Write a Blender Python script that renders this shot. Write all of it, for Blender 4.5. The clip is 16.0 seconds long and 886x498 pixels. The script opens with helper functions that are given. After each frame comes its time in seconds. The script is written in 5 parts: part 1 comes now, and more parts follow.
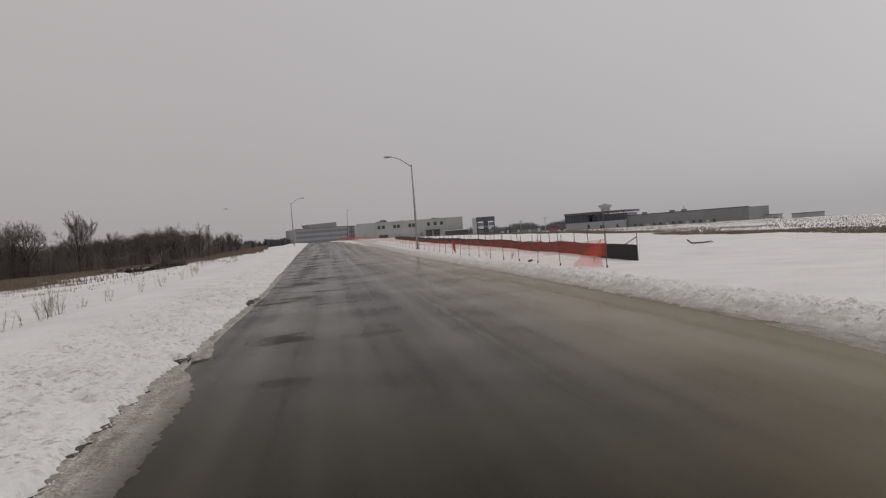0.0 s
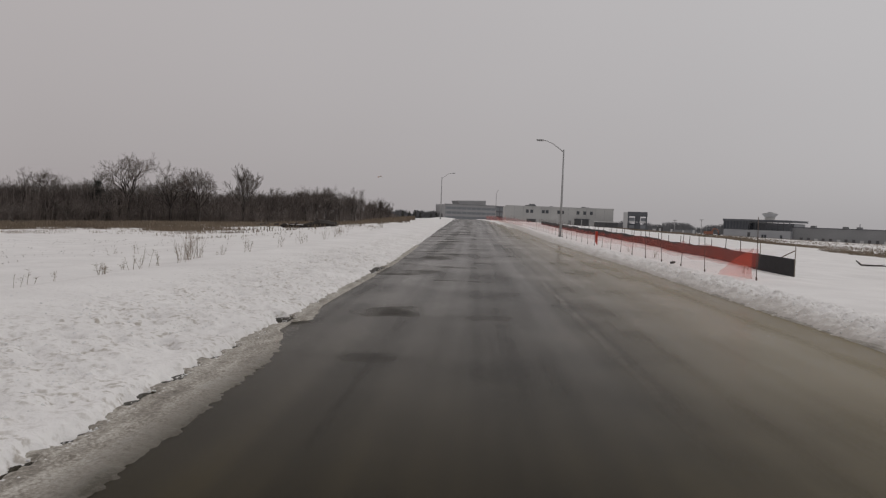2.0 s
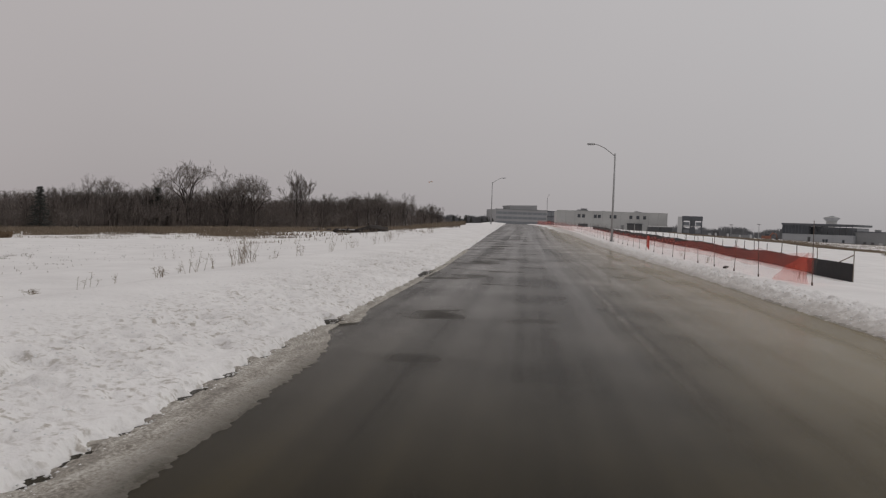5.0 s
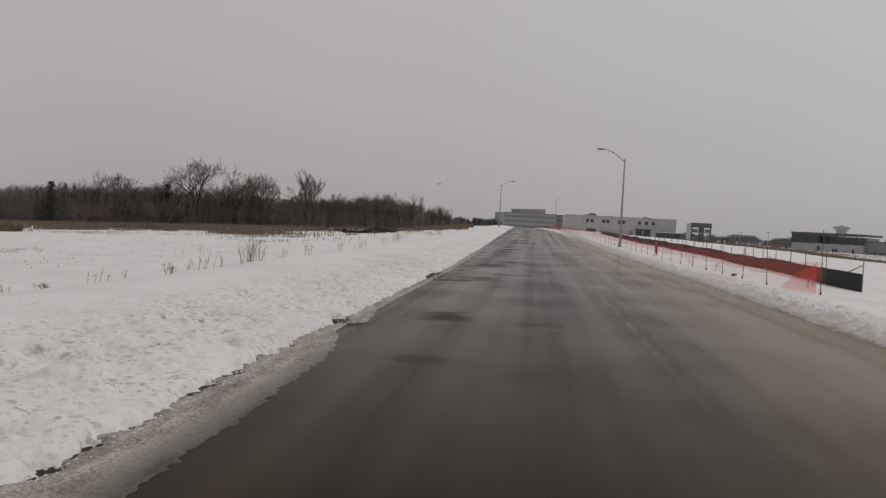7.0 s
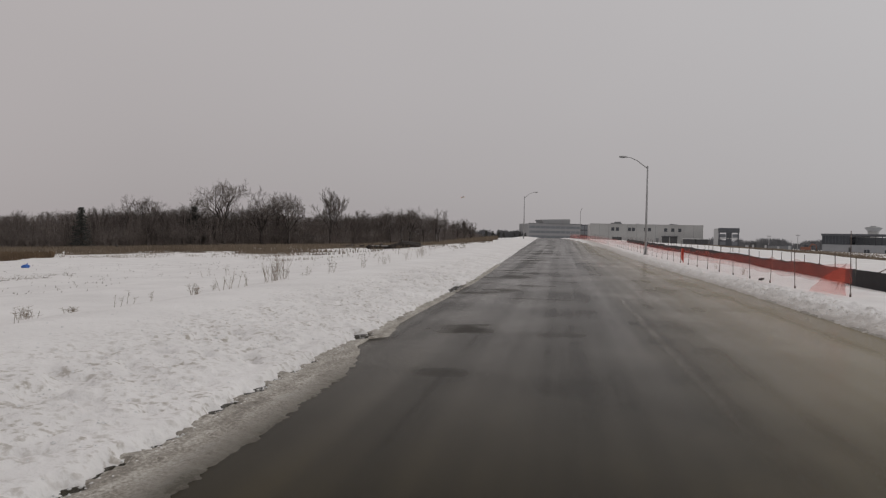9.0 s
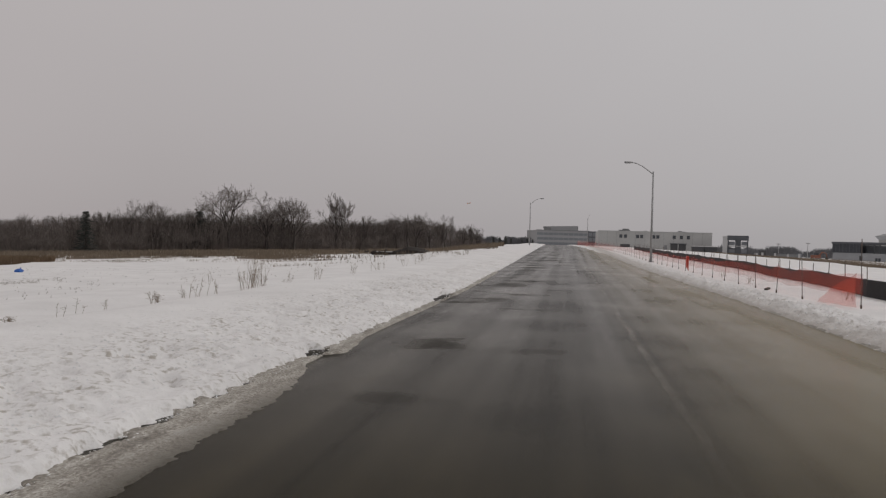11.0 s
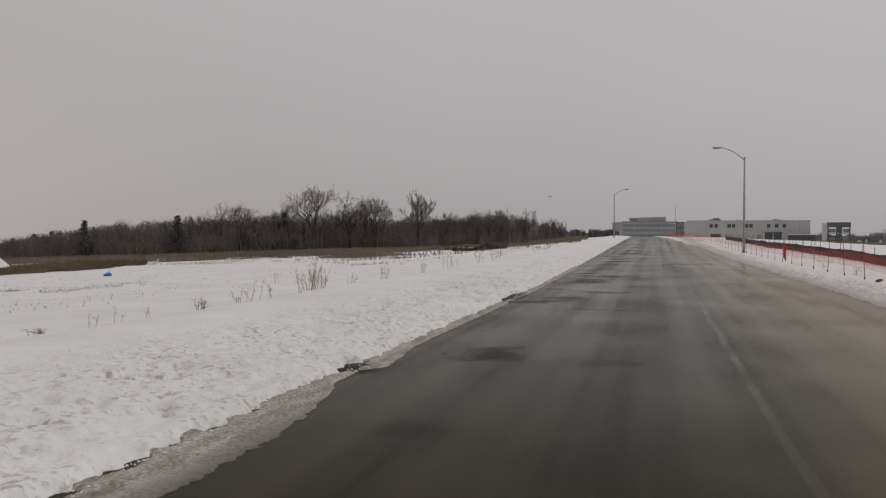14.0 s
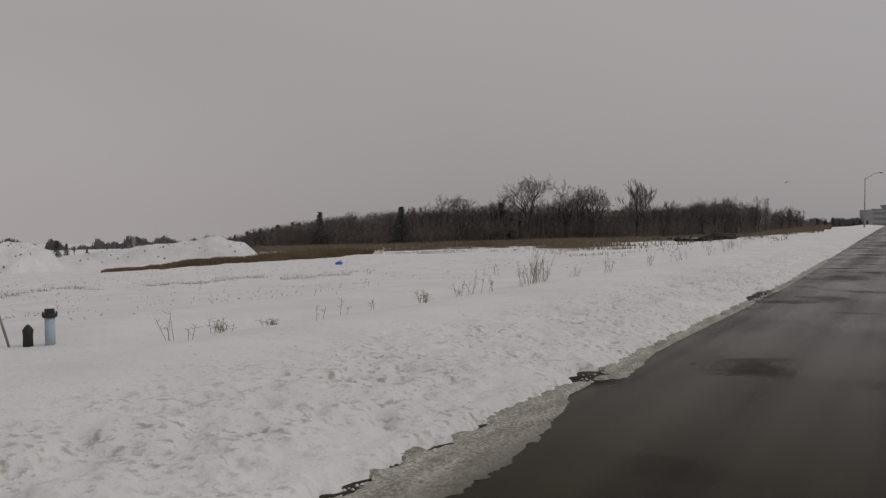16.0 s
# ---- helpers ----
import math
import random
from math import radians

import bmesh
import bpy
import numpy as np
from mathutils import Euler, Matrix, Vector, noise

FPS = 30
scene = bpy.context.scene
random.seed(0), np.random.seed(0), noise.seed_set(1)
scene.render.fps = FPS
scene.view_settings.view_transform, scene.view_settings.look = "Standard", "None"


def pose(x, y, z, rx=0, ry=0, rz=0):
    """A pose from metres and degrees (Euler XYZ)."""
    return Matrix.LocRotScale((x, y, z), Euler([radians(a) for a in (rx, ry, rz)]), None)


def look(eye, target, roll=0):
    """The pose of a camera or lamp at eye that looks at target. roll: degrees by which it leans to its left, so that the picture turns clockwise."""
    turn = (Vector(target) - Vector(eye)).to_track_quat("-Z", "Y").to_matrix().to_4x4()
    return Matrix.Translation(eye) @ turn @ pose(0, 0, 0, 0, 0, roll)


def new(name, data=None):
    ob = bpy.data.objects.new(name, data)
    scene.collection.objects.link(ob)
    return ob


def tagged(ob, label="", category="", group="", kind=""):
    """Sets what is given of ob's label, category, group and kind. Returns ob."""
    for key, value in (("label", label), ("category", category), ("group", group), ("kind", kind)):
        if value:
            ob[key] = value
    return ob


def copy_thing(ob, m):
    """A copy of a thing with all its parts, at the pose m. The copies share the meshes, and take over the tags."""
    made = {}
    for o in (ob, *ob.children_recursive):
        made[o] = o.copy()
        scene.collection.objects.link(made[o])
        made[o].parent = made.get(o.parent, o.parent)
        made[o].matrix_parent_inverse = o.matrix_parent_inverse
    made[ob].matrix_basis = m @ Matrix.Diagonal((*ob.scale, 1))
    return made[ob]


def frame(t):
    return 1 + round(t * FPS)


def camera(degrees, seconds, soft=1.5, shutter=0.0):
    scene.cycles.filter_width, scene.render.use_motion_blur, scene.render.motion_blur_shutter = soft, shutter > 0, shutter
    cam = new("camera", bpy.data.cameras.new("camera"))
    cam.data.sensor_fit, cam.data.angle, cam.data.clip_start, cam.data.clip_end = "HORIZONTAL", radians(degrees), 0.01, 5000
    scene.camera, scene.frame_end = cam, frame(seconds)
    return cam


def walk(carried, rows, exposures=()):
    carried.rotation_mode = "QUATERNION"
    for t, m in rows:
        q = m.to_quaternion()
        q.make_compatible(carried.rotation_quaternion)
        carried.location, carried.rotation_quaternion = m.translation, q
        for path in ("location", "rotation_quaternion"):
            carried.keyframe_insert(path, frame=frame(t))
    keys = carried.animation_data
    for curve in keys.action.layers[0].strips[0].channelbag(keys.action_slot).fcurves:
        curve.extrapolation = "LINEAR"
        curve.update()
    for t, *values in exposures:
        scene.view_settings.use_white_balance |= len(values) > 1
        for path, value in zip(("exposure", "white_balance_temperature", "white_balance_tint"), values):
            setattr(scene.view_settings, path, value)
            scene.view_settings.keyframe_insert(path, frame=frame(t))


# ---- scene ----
cam = camera(60, 16.0, soft=1.25)
walk(cam, [
    (0, look((-0.671, -0.709, 1.780), (0.803, 9.178, 1.546), -4.34)),
    (0.5, look((-0.539, -0.468, 1.768), (-0.234, 9.520, 1.396), 1.61)),
    (1, look((-0.362, -0.350, 1.758), (-0.857, 9.617, 1.108), 5.82)),
    (1.5, look((-0.228, -0.051, 1.745), (-0.663, 9.928, 1.262), 3.54)),
    (2, look((-0.126, 0.065, 1.748), (-0.543, 10.047, 1.322), 2.08)),
    (2.5, look((-0.027, 0.076, 1.736), (-0.766, 10.042, 1.367), 0.46)),
    (3, look((-0.014, 0.034, 1.733), (-0.838, 9.991, 1.322), 0.31)),
    (3.5, look((-0.001, 0.034, 1.737), (-0.866, 9.989, 1.355), 0.04)),
    (4, look((-0.001, -0.013, 1.728), (-0.890, 9.940, 1.351), 0.09)),
    (4.5, look((-0.013, -0.045, 1.734), (-1.034, 9.895, 1.349), 1.55)),
    (5, look((-0.015, -0.090, 1.736), (-1.096, 9.844, 1.352), 1.93)),
    (7.5, look((-0.026, -0.138, 1.737), (-1.217, 9.785, 1.394), 3.13)),
    (8, look((-0.015, -0.134, 1.735), (-1.202, 9.791, 1.448), 2.61)),
    (8.5, look((0.025, -0.229, 1.729), (-1.322, 9.678, 1.522), 2.59)),
    (9, look((0.080, -0.159, 1.732), (-1.435, 9.724, 1.535), 1.20)),
    (9.5, look((0.132, 0.091, 1.739), (-1.310, 9.986, 1.610), 2.10)),
    (12, look((0.714, 1.906, 1.732), (-1.028, 11.752, 1.610), 1.27)),
    (12.5, look((0.688, 2.196, 1.736), (-1.298, 11.995, 1.543), 3.67)),
    (13, look((0.690, 2.386, 1.740), (-1.390, 12.166, 1.594), -0.92)),
    (13.5, look((0.680, 2.682, 1.734), (-1.668, 12.401, 1.537), -2.18)),
    (14, look((0.713, 2.767, 1.752), (-1.976, 12.396, 1.560), 0.08)),
    (14.5, look((0.533, 2.907, 1.758), (-2.337, 12.485, 1.602), -0.22)),
    (15, look((0.406, 3.328, 1.738), (-2.878, 12.771, 1.524), 0.26)),
    (15.5, look((0.306, 3.646, 1.748), (-3.912, 12.710, 1.513), 0.73)),
    (16, look((0.099, 3.679, 1.778), (-5.135, 12.193, 1.454), -0.09)),
], exposures=[(0, 0.03), (14.6, 0.03), (15.2, -0.10), (15.5, -0.19), (16, -0.26)])

# ---- sky and sun ----
world = bpy.data.worlds.new("overcast")
scene.world = world
world.use_nodes = True
wn, wl = world.node_tree.nodes, world.node_tree.links
wn.clear()
sky = wn.new("ShaderNodeTexSky")
sky.sky_type, sky.sun_disc = "NISHITA", False
sky.sun_elevation, sky.sun_rotation = radians(38), radians(60)
sky.air_density, sky.dust_density = 1.0, 4.0
hsv = wn.new("ShaderNodeHueSaturation")
hsv.inputs["Saturation"].default_value = 0.08
hsv.inputs["Value"].default_value = 0.012
wl.new(sky.outputs[0], hsv.inputs["Color"])
tc = wn.new("ShaderNodeTexCoord")
sep = wn.new("ShaderNodeSeparateXYZ")
wl.new(tc.outputs["Generated"], sep.inputs[0])
ramp = wn.new("ShaderNodeValToRGB")
ramp.color_ramp.elements[0].position, ramp.color_ramp.elements[0].color = 0.0, (0.375, 0.357, 0.361, 1)
ramp.color_ramp.elements[1].position, ramp.color_ramp.elements[1].color = 0.5, (0.475, 0.462, 0.466, 1)
mid = ramp.color_ramp.elements.new(0.12)
mid.color = (0.40, 0.383, 0.387, 1)
wl.new(sep.outputs["Z"], ramp.inputs[0])
cloud = wn.new("ShaderNodeTexNoise")
cloud.inputs["Scale"].default_value, cloud.inputs["Detail"].default_value = 1.6, 3
wl.new(tc.outputs["Generated"], cloud.inputs["Vector"])
cm = wn.new("ShaderNodeMapRange")
cm.inputs["To Min"].default_value, cm.inputs["To Max"].default_value = 0.93, 1.07
wl.new(cloud.outputs[0], cm.inputs["Value"])
mul = wn.new("ShaderNodeMix")
mul.data_type, mul.blend_type = "RGBA", "MULTIPLY"
mul.inputs["Factor"].default_value = 1
wl.new(ramp.outputs[0], mul.inputs["A"])
wl.new(cm.outputs[0], mul.inputs["B"])
side = wn.new("ShaderNodeMapRange")
side.inputs["From Min"].default_value, side.inputs["From Max"].default_value = -0.7, 0.5
wl.new(sep.outputs["X"], side.inputs["Value"])
tint = wn.new("ShaderNodeMix")
tint.data_type = "RGBA"
tint.inputs["A"].default_value, tint.inputs["B"].default_value = (1.0, 0.96, 0.952, 1), (1.0, 1.008, 1.018, 1)
wl.new(side.outputs[0], tint.inputs["Factor"])
mul2 = wn.new("ShaderNodeMix")
mul2.data_type, mul2.blend_type = "RGBA", "MULTIPLY"
mul2.inputs["Factor"].default_value = 1
wl.new(mul.outputs["Result"], mul2.inputs["A"])
wl.new(tint.outputs["Result"], mul2.inputs["B"])
addn = wn.new("ShaderNodeMix")
addn.data_type, addn.blend_type = "RGBA", "ADD"
addn.inputs["Factor"].default_value = 1
wl.new(mul2.outputs["Result"], addn.inputs["A"])
wl.new(hsv.outputs[0], addn.inputs["B"])
glow = wn.new("ShaderNodeMapRange")
glow.inputs["From Min"].default_value, glow.inputs["From Max"].default_value = -0.5, -0.88
glow.inputs["To Max"].default_value = 0.22
wl.new(sep.outputs["X"], glow.inputs["Value"])
low = wn.new("ShaderNodeMapRange")
low.inputs["From Min"].default_value, low.inputs["From Max"].default_value = 0.22, 0.0
wl.new(sep.outputs["Z"], low.inputs["Value"])
lift = wn.new("ShaderNodeMath")
lift.operation = "MULTIPLY_ADD"
wl.new(glow.outputs[0], lift.inputs[0])
wl.new(low.outputs[0], lift.inputs[1])
lift.inputs[2].default_value = 1.0
mul3 = wn.new("ShaderNodeMix")
mul3.data_type, mul3.blend_type = "RGBA", "MULTIPLY"
mul3.inputs["Factor"].default_value = 1
wl.new(addn.outputs["Result"], mul3.inputs["A"])
wl.new(lift.outputs[0], mul3.inputs["B"])
bg = wn.new("ShaderNodeBackground")
bg.inputs["Strength"].default_value = 0.93
wl.new(mul3.outputs["Result"], bg.inputs[0])
wo = wn.new("ShaderNodeOutputWorld")
wl.new(bg.outputs[0], wo.inputs[0])

sun_data = bpy.data.lights.new("sun", "SUN")
sun_data.energy, sun_data.angle, sun_data.color = 0.42, radians(25), (1.0, 0.97, 0.93)
sun = new("sun", sun_data)
sun.matrix_world = look((60, 40, 60), (0, 0, 0))


# ---- small tools ----
def smooth(a, b, v):
    u = np.clip((np.asarray(v, float) - a) / (b - a), 0, 1)
    return u * u * (3 - 2 * u)


def hash2(i, j, seed):
    n = (i * 374761393 + j * 668265263 + seed * 1442695041) & 0xFFFFFFFF
    n = ((n ^ (n >> 13)) * 1274126177) & 0xFFFFFFFF
    return ((n ^ (n >> 16)) & 0xFFFF) / 65535.0


def vnoise(x, y, seed=0):
    """Value noise from 0 to 1 on unit cells."""
    x, y = np.asarray(x, float), np.asarray(y, float)
    i, j = np.floor(x).astype(np.int64), np.floor(y).astype(np.int64)
    u, v = x - i, y - j
    u, v = u * u * (3 - 2 * u), v * v * (3 - 2 * v)
    a, b = hash2(i, j, seed), hash2(i + 1, j, seed)
    c, d = hash2(i, j + 1, seed), hash2(i + 1, j + 1, seed)
    return (a * (1 - u) + b * u) * (1 - v) + (c * (1 - u) + d * u) * v


def polar(bearing, dist):
    """Plan place at a bearing (degrees, right of the road's line) and distance."""
    return dist * math.sin(radians(bearing)), dist * math.cos(radians(bearing))


def mesh_of(name, verts, faces, material=None, shade=False):
    me = bpy.data.meshes.new(name)
    me.from_pydata([tuple(v) for v in verts], [], [tuple(f) for f in faces])
    if material:
        me.materials.append(material)
    if shade:
        me.polygons.foreach_set("use_smooth", [True] * len(me.polygons))
    me.update()
    return me


def part(name, bm, material, parent, label=""):
    """Links a bmesh as one mesh object under a thing or a part."""
    me = bpy.data.meshes.new(name)
    bm.to_mesh(me)
    bm.free()
    me.materials.append(material)
    ob = new(name, me)
    ob.parent = parent
    return tagged(ob, label)


def mesh_part(name, me, parent, label=""):
    ob = new(name, me)
    ob.parent = parent
    return tagged(ob, label)


def thing(name, x, y, z, label, category, group="", turn=0.0):
    ob = new(name)
    ob.empty_display_size = 0.2
    ob.matrix_basis = pose(x, y, z, 0, 0, turn)
    return tagged(ob, label, category, group)


def box(x0, x1, y0, y1, z0, z1, bm=None, bevel=0.0):
    bm = bm or bmesh.new()
    r = bmesh.ops.create_cube(bm, size=1.0)
    for v in r["verts"]:
        v.co = Vector((x0 + (v.co.x + 0.5) * (x1 - x0), y0 + (v.co.y + 0.5) * (y1 - y0), z0 + (v.co.z + 0.5) * (z1 - z0)))
    if bevel:
        es = list({e for v in r["verts"] for e in v.link_edges})
        bmesh.ops.bevel(bm, geom=es, offset=bevel, segments=2, affect="EDGES", profile=0.7)
    return bm


def tube(points, radii, sides=8, bm=None, cap=True):
    """A tapered tube along points."""
    bm = bm or bmesh.new()
    rings = []
    for k, p in enumerate(points):
        p = Vector(p)
        a = Vector(points[max(k - 1, 0)])
        b = Vector(points[min(k + 1, len(points) - 1)])
        d = (b - a).normalized()
        side = d.cross(Vector((0, 0, 1)) if abs(d.z) < 0.9 else Vector((1, 0, 0))).normalized()
        up = side.cross(d)
        rings.append([bm.verts.new(p + radii[k] * (math.cos(2 * math.pi * s / sides) * side + math.sin(2 * math.pi * s / sides) * up)) for s in range(sides)])
    for r0, r1 in zip(rings, rings[1:]):
        for s in range(sides):
            bm.faces.new((r0[s], r0[(s + 1) % sides], r1[(s + 1) % sides], r1[s])).smooth = True
    if cap:
        bm.faces.new(rings[0])
        bm.faces.new(list(reversed(rings[-1])))
    bmesh.ops.recalc_face_normals(bm, faces=bm.faces)
    return bm


# ---- materials ----
def material(name, color, color2=None, rough=0.8, scale=6.0, fine=60.0, bump=0.15, metal=0.0, spots=None, vary=0.0, dist=0.02):
    """Two-scale mottled surface: broad stains, fine grain, relief."""
    m = bpy.data.materials.new(name)
    m.use_nodes = True
    n, l = m.node_tree.nodes, m.node_tree.links
    b = n["Principled BSDF"]
    color2 = color2 or tuple(c * 0.75 for c in color)
    t = n.new("ShaderNodeTexCoord")
    big = n.new("ShaderNodeTexNoise")
    big.inputs["Scale"].default_value, big.inputs["Detail"].default_value = scale, 5
    small = n.new("ShaderNodeTexNoise")
    small.inputs["Scale"].default_value, small.inputs["Detail"].default_value = fine, 3
    l.new(t.outputs["Object"], big.inputs["Vector"])
    l.new(t.outputs["Object"], small.inputs["Vector"])
    mean = n.new("ShaderNodeMath")
    mean.operation = "MULTIPLY_ADD"
    mean.inputs[1].default_value = 0.4
    l.new(small.outputs[0], mean.inputs[0])
    half = n.new("ShaderNodeMath")
    half.operation = "MULTIPLY"
    half.inputs[1].default_value = 0.6
    l.new(big.outputs[0], half.inputs[0])
    l.new(half.outputs[0], mean.inputs[2])
    r = n.new("ShaderNodeValToRGB")
    r.color_ramp.elements[0].position, r.color_ramp.elements[0].color = 0.35, (*color2, 1)
    r.color_ramp.elements[1].position, r.color_ramp.elements[1].color = 0.65, (*color, 1)
    l.new(mean.outputs[0], r.inputs[0])
    out = r.outputs[0]
    if vary:
        oi = n.new("ShaderNodeObjectInfo")
        mr = n.new("ShaderNodeMapRange")
        mr.inputs["To Min"].default_value, mr.inputs["To Max"].default_value = 1 - vary, 1 + vary
        l.new(oi.outputs["Random"], mr.inputs["Value"])
        mx = n.new("ShaderNodeMix")
        mx.data_type, mx.blend_type = "RGBA", "MULTIPLY"
        mx.inputs["Factor"].default_value = 1
        l.new(out, mx.inputs["A"])
        l.new(mr.outputs[0], mx.inputs["B"])
        out = mx.outputs["Result"]
    l.new(out, b.inputs["Base Color"])
    b.inputs["Roughness"].default_value, b.inputs["Metallic"].default_value = rough, metal
    if bump:
        bp = n.new("ShaderNodeBump")
        bp.inputs["Strength"].default_value, bp.inputs["Distance"].default_value = bump, dist
        l.new(mean.outputs[0], bp.inputs["Height"])
        l.new(bp.outputs[0], b.inputs["Normal"])
    return m


def node_math(n, l, op, a, b=None, c=None):
    k = n.new("ShaderNodeMath")
    k.operation = op
    for s, v in enumerate((a, b, c)):
        if v is None:
            continue
        if isinstance(v, (int, float)):
            k.inputs[s].default_value = v
        else:
            l.new(v, k.inputs[s])
    return k.outputs[0]


def snow_material():
    """White snow, with dirt thrown up and pit shade painted beside the road, and grains of soil and grass poking out.
    """
    m = bpy.data.materials.new("snow")
    m.use_nodes = True
    n, l = m.node_tree.nodes, m.node_tree.links
    b = n["Principled BSDF"]
    t = n.new("ShaderNodeTexCoord")
    sx = n.new("ShaderNodeSeparateXYZ")
    l.new(t.outputs["Object"], sx.inputs[0])
    big = n.new("ShaderNodeTexNoise")
    big.inputs["Scale"].default_value, big.inputs["Detail"].default_value = 0.5, 6
    l.new(t.outputs["Object"], big.inputs["Vector"])
    mid = n.new("ShaderNodeTexNoise")
    mid.inputs["Scale"].default_value, mid.inputs["Detail"].default_value, mid.inputs["Roughness"].default_value = 11.0, 5, 0.55
    l.new(t.outputs["Object"], mid.inputs["Vector"])
    grain = n.new("ShaderNodeTexNoise")
    grain.inputs["Scale"].default_value, grain.inputs["Detail"].default_value = 40, 4
    l.new(t.outputs["Object"], grain.inputs["Vector"])
    base = n.new("ShaderNodeValToRGB")
    base.color_ramp.elements[0].position, base.color_ramp.elements[0].color = 0.3, (0.76, 0.742, 0.728, 1)
    base.color_ramp.elements[1].position, base.color_ramp.elements[1].color = 0.7, (0.87, 0.853, 0.838, 1)
    l.new(big.outputs[0], base.inputs[0])
    # dirt and painted pit shade lie in the churned snow along both road edges
    left = n.new("ShaderNodeMapRange")
    left.inputs["From Min"].default_value, left.inputs["From Max"].default_value = -6.7, -5.0
    l.new(sx.outputs["X"], left.inputs["Value"])
    far = n.new("ShaderNodeMapRange")
    far.inputs["From Min"].default_value, far.inputs["From Max"].default_value = 8.5, 7.0
    l.new(sx.outputs["X"], far.inputs["Value"])
    belt = node_math(n, l, "MULTIPLY", left.outputs[0], far.outputs[0])
    speck = n.new("ShaderNodeMapRange")
    speck.inputs["From Min"].default_value, speck.inputs["From Max"].default_value = 0.51, 0.65
    l.new(mid.outputs[0], speck.inputs["Value"])
    amount = node_math(n, l, "MULTIPLY", speck.outputs[0], belt)
    patch = n.new("ShaderNodeMapRange")
    patch.inputs["From Min"].default_value, patch.inputs["From Max"].default_value = 0.35, 0.6
    pn = n.new("ShaderNodeTexNoise")
    pn.inputs["Scale"].default_value, pn.inputs["Detail"].default_value = 1.3, 3
    l.new(t.outputs["Object"], pn.inputs["Vector"])
    l.new(pn.outputs[0], patch.inputs["Value"])
    amount = node_math(n, l, "MULTIPLY", node_math(n, l, "MULTIPLY", amount, patch.outputs[0]), 0.85)
    fieldspeck = n.new("ShaderNodeMapRange")
    fieldspeck.inputs["From Min"].default_value, fieldspeck.inputs["From Max"].default_value = 0.68, 0.74
    l.new(mid.outputs[0], fieldspeck.inputs["Value"])
    amount = node_math(n, l, "MAXIMUM", amount, node_math(n, l, "MULTIPLY", fieldspeck.outputs[0], 0.55))
    # brown road dirt soaked into the foot of the ploughed bank
    foot = n.new("ShaderNodeMapRange")
    foot.inputs["From Min"].default_value, foot.inputs["From Max"].default_value = 6.7, 6.05
    l.new(node_math(n, l, "MULTIPLY_ADD", mid.outputs[0], 0.9, node_math(n, l, "SUBTRACT", sx.outputs["X"], 0.45)), foot.inputs["Value"])
    span = n.new("ShaderNodeMapRange")
    span.inputs["From Min"].default_value, span.inputs["From Max"].default_value = 4.0, 5.0
    l.new(sx.outputs["X"], span.inputs["Value"])
    amount = node_math(n, l, "MAXIMUM", amount, node_math(n, l, "MULTIPLY", node_math(n, l, "MULTIPLY", foot.outputs[0], span.outputs[0]), 0.6))
    mix = n.new("ShaderNodeMix")
    mix.data_type = "RGBA"
    l.new(amount, mix.inputs["Factor"])
    l.new(base.outputs[0], mix.inputs["A"])
    mix.inputs["B"].default_value = (0.40, 0.36, 0.31, 1)
    l.new(mix.outputs["Result"], b.inputs["Base Color"])
    b.inputs["Roughness"].default_value = 0.75
    h = node_math(n, l, "MULTIPLY_ADD", grain.outputs[0], 0.25, mid.outputs[0])
    bp = n.new("ShaderNodeBump")
    bp.inputs["Strength"].default_value, bp.inputs["Distance"].default_value = 0.5, 0.06
    l.new(h, bp.inputs["Height"])
    l.new(bp.outputs[0], b.inputs["Normal"])
    return m


